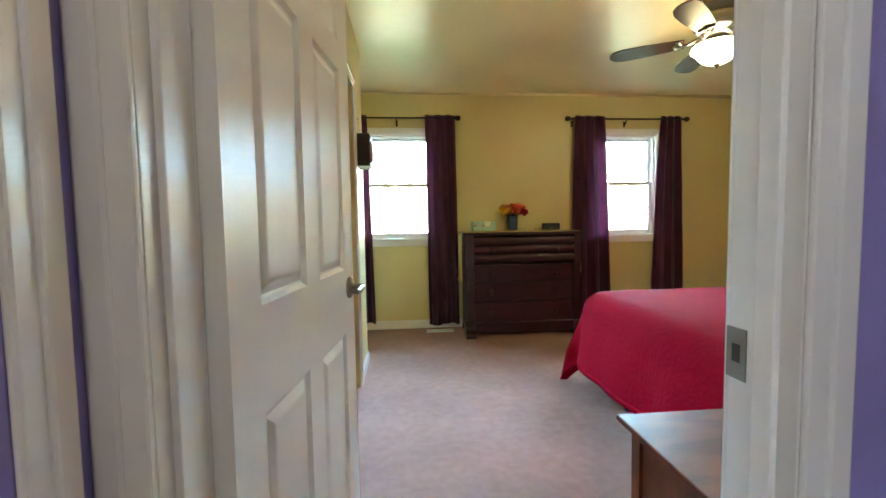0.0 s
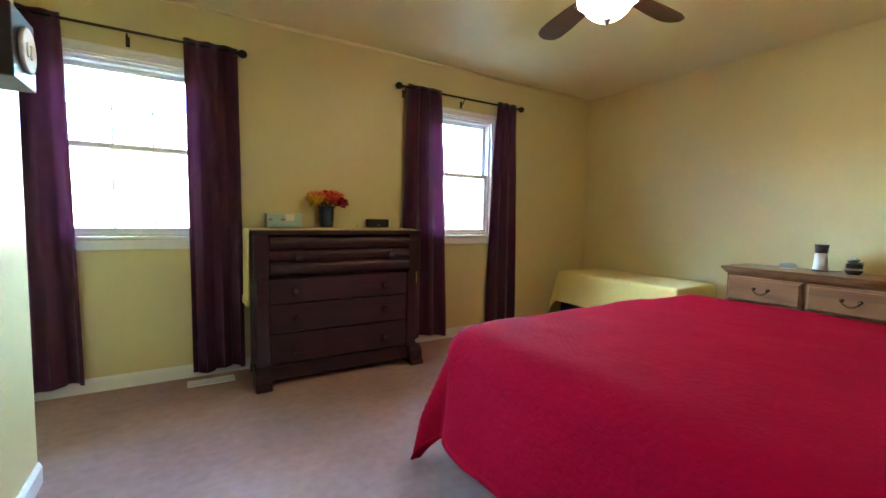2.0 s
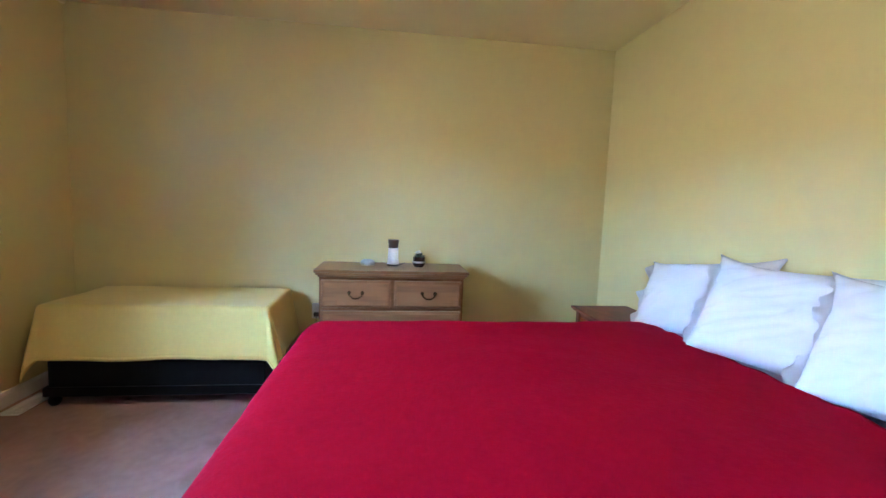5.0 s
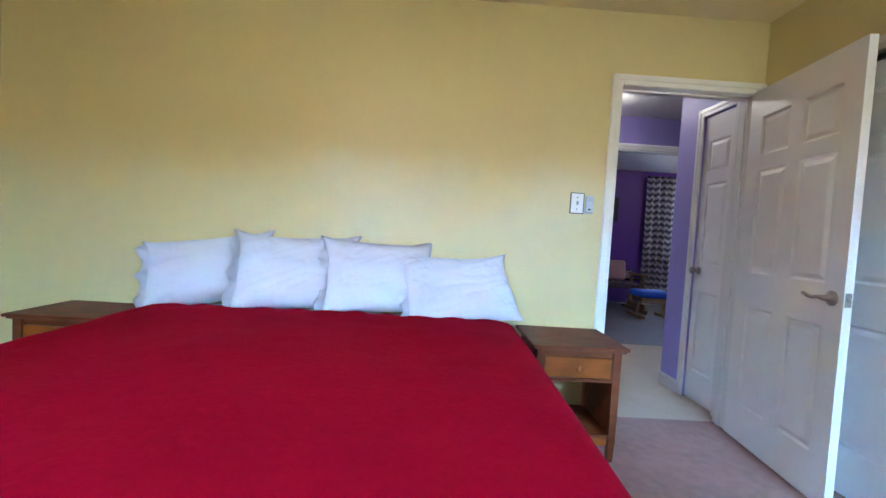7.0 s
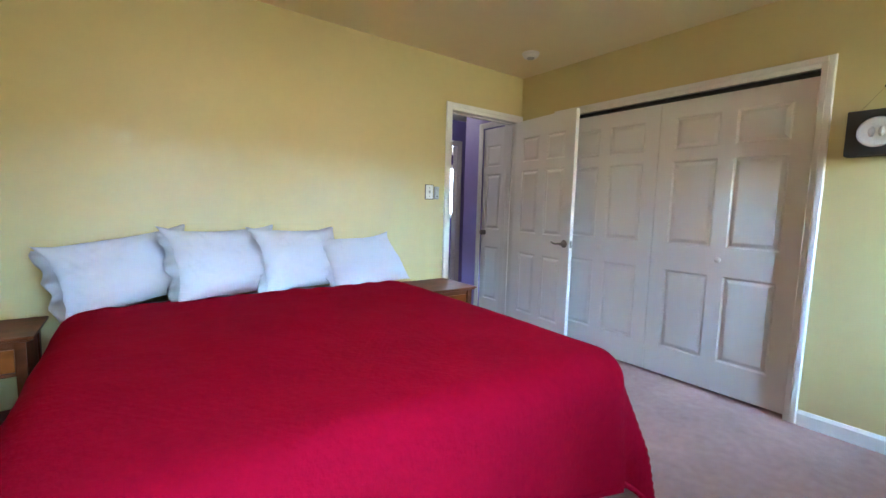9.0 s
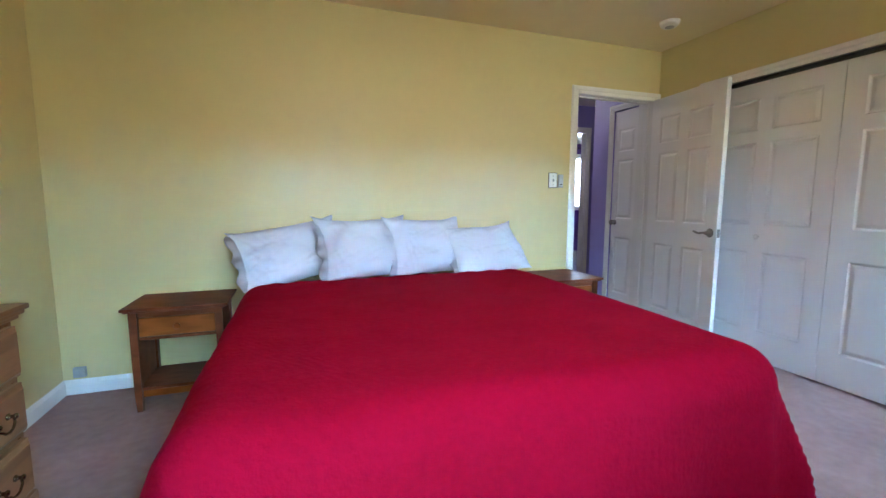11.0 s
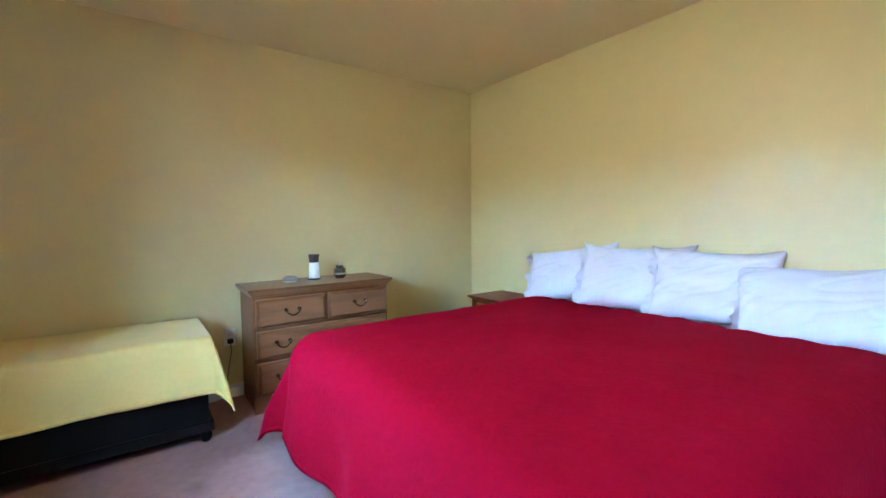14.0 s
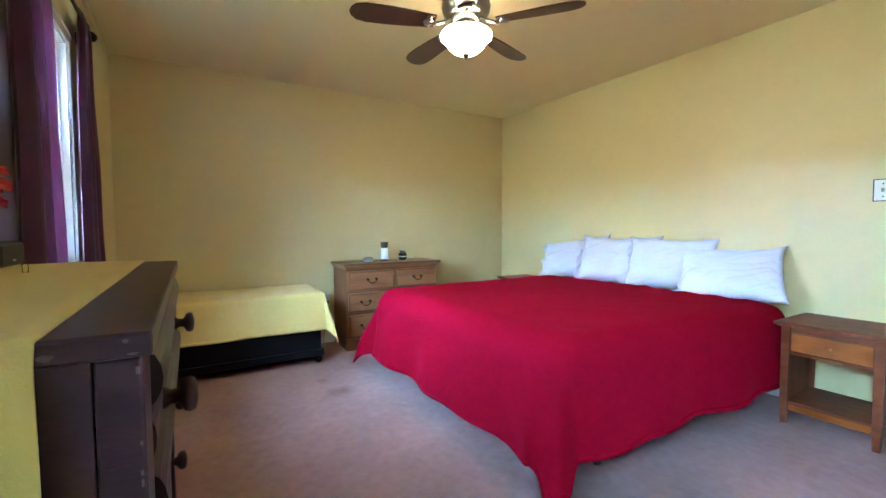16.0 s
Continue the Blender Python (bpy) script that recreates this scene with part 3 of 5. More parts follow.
# ---- the bed ----
BX0, BX1, BY0, BY1, BZ = 1.735, 3.60, 0.90, 2.90, 0.648
bed = thing("bed", "king-size bed with a white-sheeted mattress against the yellow wall", "bed", "", ((BX0 + BX1) / 2, (BY0 + BY1) / 2, 0))
inv = Matrix.Translation((-(BX0 + BX1) / 2, -(BY0 + BY1) / 2, 0))
part("mattress", box(BX0, BX1, BY0, BY1, 0.37, BZ - 0.022, 0.10, 5), LINEN, bed, "white fitted sheet", True, inv)
part("box_spring", box(BX0 + 0.05, BX1 - 0.05, BY0 + 0.01, BY1 - 0.06, 0.19, 0.37, 0.02, 2), mat("pale blue ticking", (0.45, 0.52, 0.62), 0.8, scale=30, vary=0.1), bed, "pale blue box spring", False, inv)
part("bed_frame", boxes([(BX0 + 0.03, BX1 - 0.03, BY0 + 0.06, BY0 + 0.10, 0.15, 0.19), (BX0 + 0.03, BX1 - 0.03, BY1 - 0.14, BY1 - 0.10, 0.15, 0.19), (BX0 + 0.03, BX0 + 0.07, BY0 + 0.1, BY1 - 0.14, 0.15, 0.19), (BX1 - 0.07, BX1 - 0.03, BY0 + 0.1, BY1 - 0.14, 0.15, 0.19)]), BLACK, bed, "black metal frame", False, inv)
for x in (BX0 + 0.12, (BX0 + BX1) / 2, BX1 - 0.12):
    for y in (BY0 + 0.09, BY1 - 0.35):
        part("leg", lathe([(0.02, 0), (0.024, 0.01), (0.02, 0.03), (0.016, 0.16)], 12, inv @ pose(x, y, 0)), BLACK, bed)
def quilt(band):
    """The bedspread: its head end is wider to the doorway's side, and its corner side swings out towards the foot."""
    bm = drape(1.845, 3.495, 1.185, 2.825, BZ + 0.008, (0.55, 0.62, 0.0, 0.60), res=0.026, radius=0.14, fold=0.036, freq=7.5, seed=1.3, p=2.3, wrinkle=0.006, flare=(0.15, 0.16, 0.1, 0.08),
               shape=lambda u, v, d: 0.008 * math.sin(3.14 * min(max(u / 1.65, 0), 1)) + (0.004 * math.sin(u * 40) if v < 0.03 else 0), band=band, crease=0.07, spread=0.9)
    for q in bm.verts:
        x, y, z = q.co
        foot = min(max((y - 1.4) / 1.3, 0), 1)
        low = max(0.0, 0.55 - z)
        west, east = min(max((2.3 - x) / 0.6, 0), 1), min(max((x - 3.3) / 0.3, 0), 1)
        q.co.x += east * low * 0.27 * foot - west * 0.055 * (1 - foot)
        q.co.y -= 0.10 * max(west, east) ** 2 * min(max((1.7 - y) / 0.5, 0), 1)
        q.co.z = max(q.co.z, 0.012 + 0.004 * math.sin(x * 30 + y * 20))
    return bm


bedspread = tagged(put(quilt(False), "bedspread", RED, None, True), "crimson quilted bedspread hanging over three sides of the bed", "bedspread")
part("hem", quilt(True), RED, bedspread, "stitched hem", True)


def pillow(cx, cy, cz, w, h, yaw, lean, roll, seed, skew=0.0):
    """A soft pillow with pointed corners, leaning on the wall; its case is open at one end and hangs over in a loose hem."""
    bm = bmesh.new()
    nu, nv = 54, 40

    def crease(u, v, s):
        k = (1 - abs(noise.noise((u * 1.6 + 3 * seed, v * 4.2 + u * 2.0, 1.7 + s)))) ** 9 * 0.007
        k += (1 - abs(noise.noise((u * 5 + seed, v * 3 - u * 4, 5.7)))) ** 9 * 0.008 * abs(u) ** 1.5
        pull = math.sin(14 * v + 5 * u * seed) * 0.004 * max(0.0, u) ** 3
        return k + pull
    sides = []
    for s in (1, -1):
        g = []
        for i in range(nu + 1):
            col = []
            for j in range(nv + 1):
                u, v = 2 * i / nu - 1, 2 * j / nv - 1
                t = (max(0, 1 - abs(u) ** 3.2) * max(0, 1 - abs(v) ** 2.6)) ** 0.5
                t *= 1 - 0.20 * v
                pinch = 1 - 0.050 * (1 - abs(u) ** 2) * abs(v) ** 3
                pinch2 = 1 - 0.045 * (1 - abs(v) ** 2) * abs(u) ** 3
                ear = 1 + (0.09 if v > 0 else 0.03) * (abs(u) * abs(v)) ** 6
                x, z = u * w / 2 * pinch2 * ear + skew * v, v * h / 2 * pinch * ear
                z -= 0.03 * max(0.0, v) * (1 - u * u) * (0.4 + 0.6 * noise.noise((seed, u, 0.2)))
                n1 = noise.noise((u * 1.8 + seed * 7, v * 1.8, s * 2.0)) * 0.016
                col.append(bm.verts.new((x, s * (0.095 * t + (n1 - crease(u, v, s)) * min(1, t * 2)), z)))
            g.append(col)
        sides.append(g)
    for s, g in enumerate(sides):
        for i in range(nu):
            for j in range(nv):
                q = (g[i][j], g[i + 1][j], g[i + 1][j + 1], g[i][j + 1])
                bm.faces.new(q if s else tuple(reversed(q)))
    bmesh.ops.remove_doubles(bm, verts=bm.verts[:], dist=0.0004)
    bmesh.ops.recalc_face_normals(bm, faces=bm.faces[:])
    ob = tagged(put(bm, "pillow", LINEN, None, True), "plump white cotton pillow leaning against the wall on the bed", "pillow", "pillows on the bed")
    hem = bmesh.new()
    rows = []
    for i in range(7):
        k = i / 6
        row = []
        for j in range(41):
            v = 2 * j / 40 - 1
            x = w / 2 * (0.94 - 0.03 * (1 - v * v)) + skew * v + k * (0.055 + 0.012 * math.sin(9 * v + seed))
            y = 0.030 * (1 - v * v) * (1 - k) + k * (0.016 * math.sin(7 * v + 2 * seed) + 0.009 * math.sin(17 * v + seed)) + 0.010 * k * (1 - abs(v))
            row.append(hem.verts.new((x, y, v * h / 2 * (0.93 + 0.03 * k) - 0.006 * k * math.sin(5 * v + seed))))
        rows.append(row)
    for a, b in zip(rows, rows[1:]):
        for j in range(40):
            hem.faces.new((a[j], b[j], b[j + 1], a[j + 1]))
    bmesh.ops.solidify(hem, geom=hem.faces[:], thickness=0.004)
    part("pillowcase_hem", hem, LINEN, ob, "loose open end of the pillowcase", True)
    ob.matrix_basis = pose(cx, cy, cz, 0, 0, yaw) @ pose(0, 0, 0, lean, roll, 0)
    return ob


pillow(3.335, 1.045, 0.825, 0.63, 0.39, 15, 30, 9, 1)
pillow(2.86, 1.065, 0.845, 0.63, 0.43, 16, 28, 0, 2)
pillow(2.425, 1.03, 0.838, 0.60, 0.42, 15, 26, 0, 3)
pillow(1.995, 1.055, 0.80, 0.61, 0.39, 8, 32, 3, 4, 0.03)


# ---- nightstands ----
def nightstand(x0, x1, y1, label):
    cx, y0, w, d = (x0 + x1) / 2, SOUTH + 0.016, x1 - x0, y1 - SOUTH - 0.016
    t = thing("nightstand", label, "nightstand", "nightstands beside the bed", (cx, y0, 0))
    h = w / 2
    top = bmesh.new()
    box(-h, h, 0, d, 0.566, 0.582, 0.004, bm=top)
    box(-h + 0.012, h - 0.012, 0.0, d - 0.012, 0.556, 0.566, 0.003, bm=top)
    part("tabletop", top, CHERRY, t, "reddish cherry top")
    a, b = h - 0.03, d - 0.03
    for sx in (-1, 1):
        for y in (0.03, b - 0.035):
            bm = bmesh.new()
            prev = None
            for z, k in ((0.0, 0.013), (0.10, 0.0175), (0.556, 0.0195)):
                ring = [bm.verts.new((sx * (a - 0.0195) + u * k, y + 0.0175 + v * k, z)) for u, v in ((-1, -1), (1, -1), (1, 1), (-1, 1))]
                if prev:
                    for i in range(4):
                        bm.faces.new((prev[i], prev[(i + 1) % 4], ring[(i + 1) % 4], ring[i]))
                else:
                    bm.faces.new(reversed(ring))
                prev = ring
            bm.faces.new(prev)
            part("leg", bm, CHERRY, t)
    part("side_panel", box(-a + 0.008, -a + 0.024, 0.05, b - 0.04, 0.115, 0.556), CHERRY, t)
    part("side_panel", box(a - 0.024, a - 0.008, 0.05, b - 0.04, 0.115, 0.556), CHERRY, t)
    part("back_panel", box(-a + 0.03, a - 0.03, 0.03, 0.042, 0.40, 0.556), INNER, t)
    part("bottom_panel", box(-a + 0.026, a - 0.026, 0.043, b - 0.03, 0.392, 0.402), INNER, t)
    drw = part("drawer", box(-a + 0.042, a - 0.042, b - 0.03, b - 0.008, 0.418, 0.520, 0.004), PINE, t, "amber drawer front")
    part("knob", lathe([(0.0, 0), (0.008, 0), (0.009, 0.010), (0.017, 0.017), (0.018, 0.023), (0.012, 0.028), (0, 0.029)], 16, pose(0, b - 0.008, 0.47, -90, 0, 0)), PINE, drw, "round wooden knob", True)
    part("rail", box(-a + 0.04, a - 0.04, b - 0.03, b - 0.010, 0.524, 0.554, 0.002), CHERRY, t)
    part("rail", box(-a + 0.04, a - 0.04, b - 0.03, b - 0.010, 0.398, 0.414, 0.002), CHERRY, t)
    part("shelf", box(-a + 0.006, a - 0.006, 0.035, b - 0.010, 0.118, 0.134, 0.003), CHERRY, t)
    part("shelf_rail", box(-a + 0.04, a - 0.04, b - 0.026, b - 0.008, 0.080, 0.117, 0.002), PINE, t)
    return t


nightstand(1.150, 1.630, 1.335, "cherry nightstand with amber drawer and open shelf beside the doorway")
nightstand(3.685, 4.195, 1.295, "cherry nightstand with amber drawer and open shelf in the corner")


# ---- the old chest of drawers ----
CX, CYF, CH = 1.713, 4.205, 1.008
chest = thing("chest_of_drawers", "antique dark mahogany chest of drawers with wooden knobs and scroll feet", "chest of drawers", "", (CX, CYF, 0))
hw, back = 0.588, NORTH - 0.03 - CYF
top = bmesh.new()
box(-hw, hw, 0.005, back, CH - 0.028, CH, 0.004, bm=top)
worn_top = part("top", top, DARKWOOD, chest, "worn, chipped edge")
chips = random.Random(11)
CHIP = mat("bare chipped wood", (0.13, 0.085, 0.085), 0.7, scale=60, vary=0.3)
for k in range(7):
    y, w, h = 0.02 + 0.36 * chips.random() ** 2, chips.uniform(0.003, 0.012), chips.uniform(0.002, 0.006)
    z = CH - (h * 0.4 if k % 3 else chips.uniform(0.006, 0.026))
    bm = prism([(y - w, z), (y - w * 0.3, z - h), (y + w * 0.6, z - h * 0.7), (y + w, z), (y + w * 0.2, z + h * 0.35)], -hw - 0.0006, -hw + 0.002)
    bm.transform(Matrix(((0, 1, 0, 0), (1, 0, 0, 0), (0, 0, 1, 0), (0, 0, 0, 1))))
    bmesh.ops.recalc_face_normals(bm, faces=bm.faces[:])
    part("chip", bm, CHIP, worn_top, "pale bare chip")
for r in ((-hw + 0.03, -hw + 0.05, 0.06, back - 0.01, 0.05, 0.70), (hw - 0.05, hw - 0.03, 0.06, back - 0.01, 0.05, 0.70), (-hw + 0.008, -hw + 0.03, 0.06, back - 0.01, 0.70, CH - 0.028), (hw - 0.03, hw - 0.008, 0.06, back - 0.01, 0.70, CH - 0.028)):
    part("side_panel", box(*r, bevel=0.002), DARKWOOD, chest)
part("back_panel", box(-hw + 0.05, hw - 0.05, back - 0.03, back - 0.012, 0.05, CH - 0.03), DARKWOOD, chest)
part("bottom_panel", box(-hw + 0.05, hw - 0.05, 0.10, back - 0.03, 0.05, 0.07), DARKWOOD, chest)
part("inner_front", box(-hw + 0.05, hw - 0.05, 0.085, 0.10, 0.07, CH - 0.03), DARKWOOD, chest)
for sx in (-1, 1):
    a, b = sorted((sx * (hw - 0.008), sx * (hw - 0.096)))
    stile = part("upper_stile", box(a, b, 0.015, 0.059, 0.70, CH - 0.028, 0.004), DARKWOOD, chest)
    for k in range(5 if sx < 0 else 0):
        z, w, h = chips.uniform(0.72, 0.96), chips.uniform(0.0015, 0.004), chips.uniform(0.003, 0.010)
        part("chip", box(-hw + 0.0074, -hw + 0.012, 0.018, 0.018 + w, z, z + h, 0.0004), CHIP, stile, "pale bare chip")
for sx in (-1, 1):
    a, b = sorted((sx * (hw - 0.025), sx * (hw - 0.098)))
    part("pilaster", box(a, b, 0.032, 0.085, 0.13, 0.70, 0.004), DARKWOOD, chest)
    foot = [(0.0, 0.0), (0.165, 0.0), (0.172, 0.012), (0.168, 0.028), (0.150, 0.038), (0.142, 0.05), (0.152, 0.075), (0.145, 0.105), (0.12, 0.128), (0.09, 0.135), (0.0, 0.135)]
    fm = prism([(-y, z) for y, z in foot], 0.0, 0.095)
    x = -hw + 0.005 if sx < 0 else hw - 0.10
    part("scroll_foot", fm, DARKWOOD, chest, "carved scroll foot", False, pose(x, 0.11, 0, 0, 0, 90) @ pose(0, -0.095, 0))
    part("back_foot", box(x + 0.02, x + 0.075, back - 0.07, back - 0.012, 0, 0.05), DARKWOOD, chest)


def wood_knob(parent, x, y, z, r=0.03):
    part("knob", lathe([(0, 0), (r * 0.62, 0), (r * 0.6, 0.004), (r * 0.42, 0.010), (r * 0.42, 0.022), (r * 0.9, 0.030), (r, 0.038), (r * 0.9, 0.046), (r * 0.4, 0.050), (0, 0.0505)], 20, pose(x, y, z, 90, 0, 0)),
         DARKWOOD, parent, "turned mahogany knob", True)


prof = [(0.045, 0.712)]
for c, r, zc in ((0.028, 0.030, 0.760), (0.030, 0.020, 0.845), (0.028, 0.030, 0.925)):
    for k in range(9):
        a = -math.pi / 2 + math.pi * k / 8
        prof.append((0.03 - (r * 0.95) * math.cos(a), zc + (0.042 if r > 0.025 else 0.036) * math.sin(a)))
prof.append((0.045, 0.972))
bm = prism([(y, z) for y, z in prof], -(hw - 0.10), hw - 0.10)
bm.transform(Matrix(((0, 1, 0, 0), (1, 0, 0, 0), (0, 0, 1, 0), (0, 0, 0, 1))))
bmesh.ops.recalc_face_normals(bm, faces=bm.faces[:])
drw = part("drawer", bm, DARKWOOD, chest, "bolection-fronted top drawer")
for x in (-0.315, 0.325):
    wood_knob(drw, x, 0.012, 0.838)
for z0, z1, zk in ((0.532, 0.692, 0.612), (0.338, 0.524, 0.432), (0.137, 0.330, 0.228)):
    drw = part("drawer", box(-hw + 0.102, hw - 0.102, 0.042, 0.084, z0, z1, 0.003), DARKWOOD, chest)
    for x in (-0.325, 0.30):
        wood_knob(drw, x, 0.042, zk, 0.027)
part("base_rail", box(-hw + 0.095, hw - 0.095, 0.022, 0.085, 0.035, 0.130, 0.006), DARKWOOD, chest)

def runner(band, drops=(0.50, 0.42, 0.0, 0.0)):
    return drape(CX - hw - 0.004, CX + hw + 0.004, CYF + 0.10, NORTH - 0.035, CH + 0.004, drops, res=0.03, radius=0.008, fold=0.008, freq=14, seed=2.2, wrinkle=0.0015, flare=(0.01, 0.01, 0.01, 0.01), band=band)


run = tagged(put(runner(False), "table_runner", YCLOTH, None, True), "yellow cotton runner laid over the dark chest's top", "table runner")
for drops in ((0.50, 0.0, 0.0, 0.0), (0.0, 0.42, 0.0, 0.0)):
    part("hem", runner(True, drops), YCLOTH, run, "stitched hem", True)


# ---- oak dresser ----
DY0, DY1, DXF, DH = 2.005, 3.005, 4.205, 0.792
dresser = thing("dresser", "honey oak dresser with four drawers and brass bail pulls", "dresser", "", (DXF, (DY0 + DY1) / 2, 0))
hy, dd = (DY1 - DY0) / 2, EAST - 0.016 - DXF
top = bmesh.new()
for z0, z1, k in ((0.772, DH, 0.0), (0.757, 0.772, 0.010), (0.742, 0.757, 0.022)):
    box(k, dd, -hy + k, hy - k, z0, z1, 0.005 if k == 0 else 0.004, bm=top)
part("top", top, OAKTOP, dresser, "polished oak top with stepped edge")
part("carcass", boxes([(0.045, dd, -hy + 0.03, -hy + 0.05, 0.0, 0.742), (0.045, dd, hy - 0.05, hy - 0.03, 0.0, 0.742), (dd - 0.012, dd - 0.002, -hy + 0.05, hy - 0.05, 0.02, 0.742), (0.05, 0.06, -hy + 0.05, hy - 0.05, 0.05, 0.742)], 0.002), OAK, dresser)
part("face_frame", boxes([(0.043, 0.05, -hy + 0.03, -hy + 0.048, 0.1, 0.742), (0.043, 0.05, hy - 0.048, hy - 0.03, 0.1, 0.742), (0.043, 0.05, -hy + 0.048, hy - 0.048, 0.524, 0.538), (0.043, 0.05, -hy + 0.048, hy - 0.048, 0.322, 0.342), (0.043, 0.05, -0.012, 0.012, 0.538, 0.742), (0.043, 0.05, -hy + 0.048, hy - 0.048, 0.728, 0.742)], 0.001), OAK, dresser)
plinth = [(-hy + 0.02, 0.0), (-hy + 0.11, 0.0), (-hy + 0.14, 0.035), (-hy + 0.20, 0.05), (hy - 0.20, 0.05), (hy - 0.14, 0.035), (hy - 0.11, 0.0), (hy - 0.02, 0.0), (hy - 0.02, 0.095), (hy - 0.025, 0.105), (-hy + 0.025, 0.105), (-hy + 0.02, 0.095)]
bm = prism(plinth, 0.026, 0.05)
bm.transform(Matrix(((0, 1, 0, 0), (1, 0, 0, 0), (0, 0, 1, 0), (0, 0, 0, 1))))
bmesh.ops.recalc_face_normals(bm, faces=bm.faces[:])
part("plinth", bm, OAK, dresser, "shaped bracket plinth")


def oak_drawer(y0, y1, z0, z1, pulls):
    bm = bmesh.new()
    box(0.024, 0.046, y0, y1, z0, z1, 0.002, bm=bm)
    b = bmesh.new()
    q = [((0.024, y0 + 0.004, z0 + 0.004), (0.024, y1 - 0.004, z0 + 0.004), (0.024, y1 - 0.004, z1 - 0.004), (0.024, y0 + 0.004, z1 - 0.004)),
         ((0.013, y0 + 0.018, z0 + 0.018), (0.013, y1 - 0.018, z0 + 0.018), (0.013, y1 - 0.018, z1 - 0.018), (0.013, y0 + 0.018, z1 - 0.018))]
    o, i = [[b.verts.new(p) for p in ring] for ring in q]
    for k in range(4):
        b.faces.new((o[k], o[(k + 1) % 4], i[(k + 1) % 4], i[k]))
    b.faces.new(i)
    bmesh.ops.recalc_face_normals(b, faces=b.faces[:])
    join(bm, b)
    d = part("drawer", bm, OAK, dresser)
    zc = (z0 + z1) / 2
    for yc in pulls:
        bm = bmesh.new()
        for s in (-1, 1):
            join(bm, lathe([(0, 0), (0.011, 0), (0.011, 0.003), (0.006, 0.006), (0.006, 0.016), (0.010, 0.020), (0.008, 0.026), (0, 0.028)], 12, pose(0.013, yc + s * 0.042, zc + 0.012, 0, -90, 0)))
        pts = [(-0.002, yc - 0.042, zc + 0.010), (-0.006, yc - 0.040, zc - 0.004), (-0.009, yc - 0.030, zc - 0.010), (-0.010, yc - 0.018, zc - 0.020), (-0.011, yc, zc - 0.023), (-0.010, yc + 0.018, zc - 0.020), (-0.009, yc + 0.030, zc - 0.010), (-0.006, yc + 0.040, zc - 0.004), (-0.002, yc + 0.042, zc + 0.010)]
        join(bm, tube(pts, 0.004, 8))
        part("bail_pull", bm, BRASS, d, "antique brass bail pull", True)


oak_drawer(0.010, hy - 0.045, 0.545, 0.722, (0.235,))
oak_drawer(-hy + 0.045, -0.010, 0.545, 0.722, (-0.235,))
oak_drawer(-hy + 0.045, hy - 0.045, 0.347, 0.520, (-0.30, 0.30))
oak_drawer(-hy + 0.045, hy - 0.045, 0.118, 0.317, (-0.30, 0.30))


# ---- black bench under a yellow cloth ----
NX0, NX1, NY0, NY1, NH = 4.04, EAST - 0.03, 3.235, 4.45, 0.585
bench = thing("storage_bench", "low black wooden storage bench on small feet", "bench", "", ((NX0 + NX1) / 2, (NY0 + NY1) / 2, 0))
inv = Matrix.Translation((-(NX0 + NX1) / 2, -(NY0 + NY1) / 2, 0))
part("body", box(NX0 + 0.02, NX1, NY0 + 0.02, NY1 - 0.02, 0.085, NH - 0.02, 0.004), EBONY, bench, "", False, inv)
part("lid", box(NX0, NX1, NY0, NY1, NH - 0.02, NH, 0.005), EBONY, bench, "", False, inv)
part("base_moulding", boxes([(NX0, NX0 + 0.02, NY0, NY1, 0.06, 0.115), (NX0 + 0.02, NX1, NY0, NY0 + 0.02, 0.06, 0.115), (NX0 + 0.02, NX1, NY1 - 0.02, NY1, 0.06, 0.115)], 0.005), EBONY, bench, "worn black base moulding", False, inv)
for x in (NX0 + 0.035, NX1 - 0.05):
    for y in (NY0 + 0.04, NY1 - 0.04):
        part("foot", lathe([(0, 0), (0.020, 0), (0.030, 0.018), (0.032, 0.035), (0.024, 0.052), (0.028, 0.062), (0, 0.063)], 16, inv @ pose(x, y, 0)), EBONY, bench, "", True)
def bench_cloth(band):
    return drape(NX0 + 0.006, NX1 - 0.004, NY0 + 0.006, NY1 - 0.006, NH + 0.005, (0.315, 0.0, 0.33, 0.33), res=0.022, radius=0.014, fold=0.016, freq=8, seed=0.6, p=2.6, wrinkle=0.004, flare=(0.08, 0.08, 0.20, 0.08), band=band, crease=0.03, spread=0.8)


cloth = tagged(put(bench_cloth(False), "tablecloth", YCLOTH, None, True), "pale yellow cotton cloth draped over the black bench", "tablecloth")
part("hem", bench_cloth(True), YCLOTH, cloth, "stitched hem", True)


# ---- ceiling fan ----
FX, FY = 2.555, 2.82
fan = thing("ceiling_fan", "five-blade ceiling fan with dark walnut blades and a lit glass bowl", "ceiling fan", "", (FX, FY, CEIL))
fan.scale = (0.96, 0.96, 0.92)
part("canopy", lathe([(0, 0), (0.10, 0), (0.105, -0.012), (0.10, -0.03), (0.085, -0.045), (0.085, -0.06), (0, -0.06)], 32), NICKEL, fan, "pewter canopy", True)
part("motor_housing", lathe([(0, -0.06), (0.10, -0.062), (0.135, -0.08), (0.142, -0.11), (0.135, -0.145), (0.11, -0.17), (0.085, -0.18), (0.085, -0.205), (0, -0.205)], 36), NICKEL, fan, "pewter motor housing", True)
part("light_kit", lathe([(0, -0.205), (0.06, -0.205), (0.072, -0.215), (0.072, -0.235), (0.10, -0.25), (0.115, -0.262), (0, -0.262)], 32), NICKEL, fan, "pewter fitter", True)
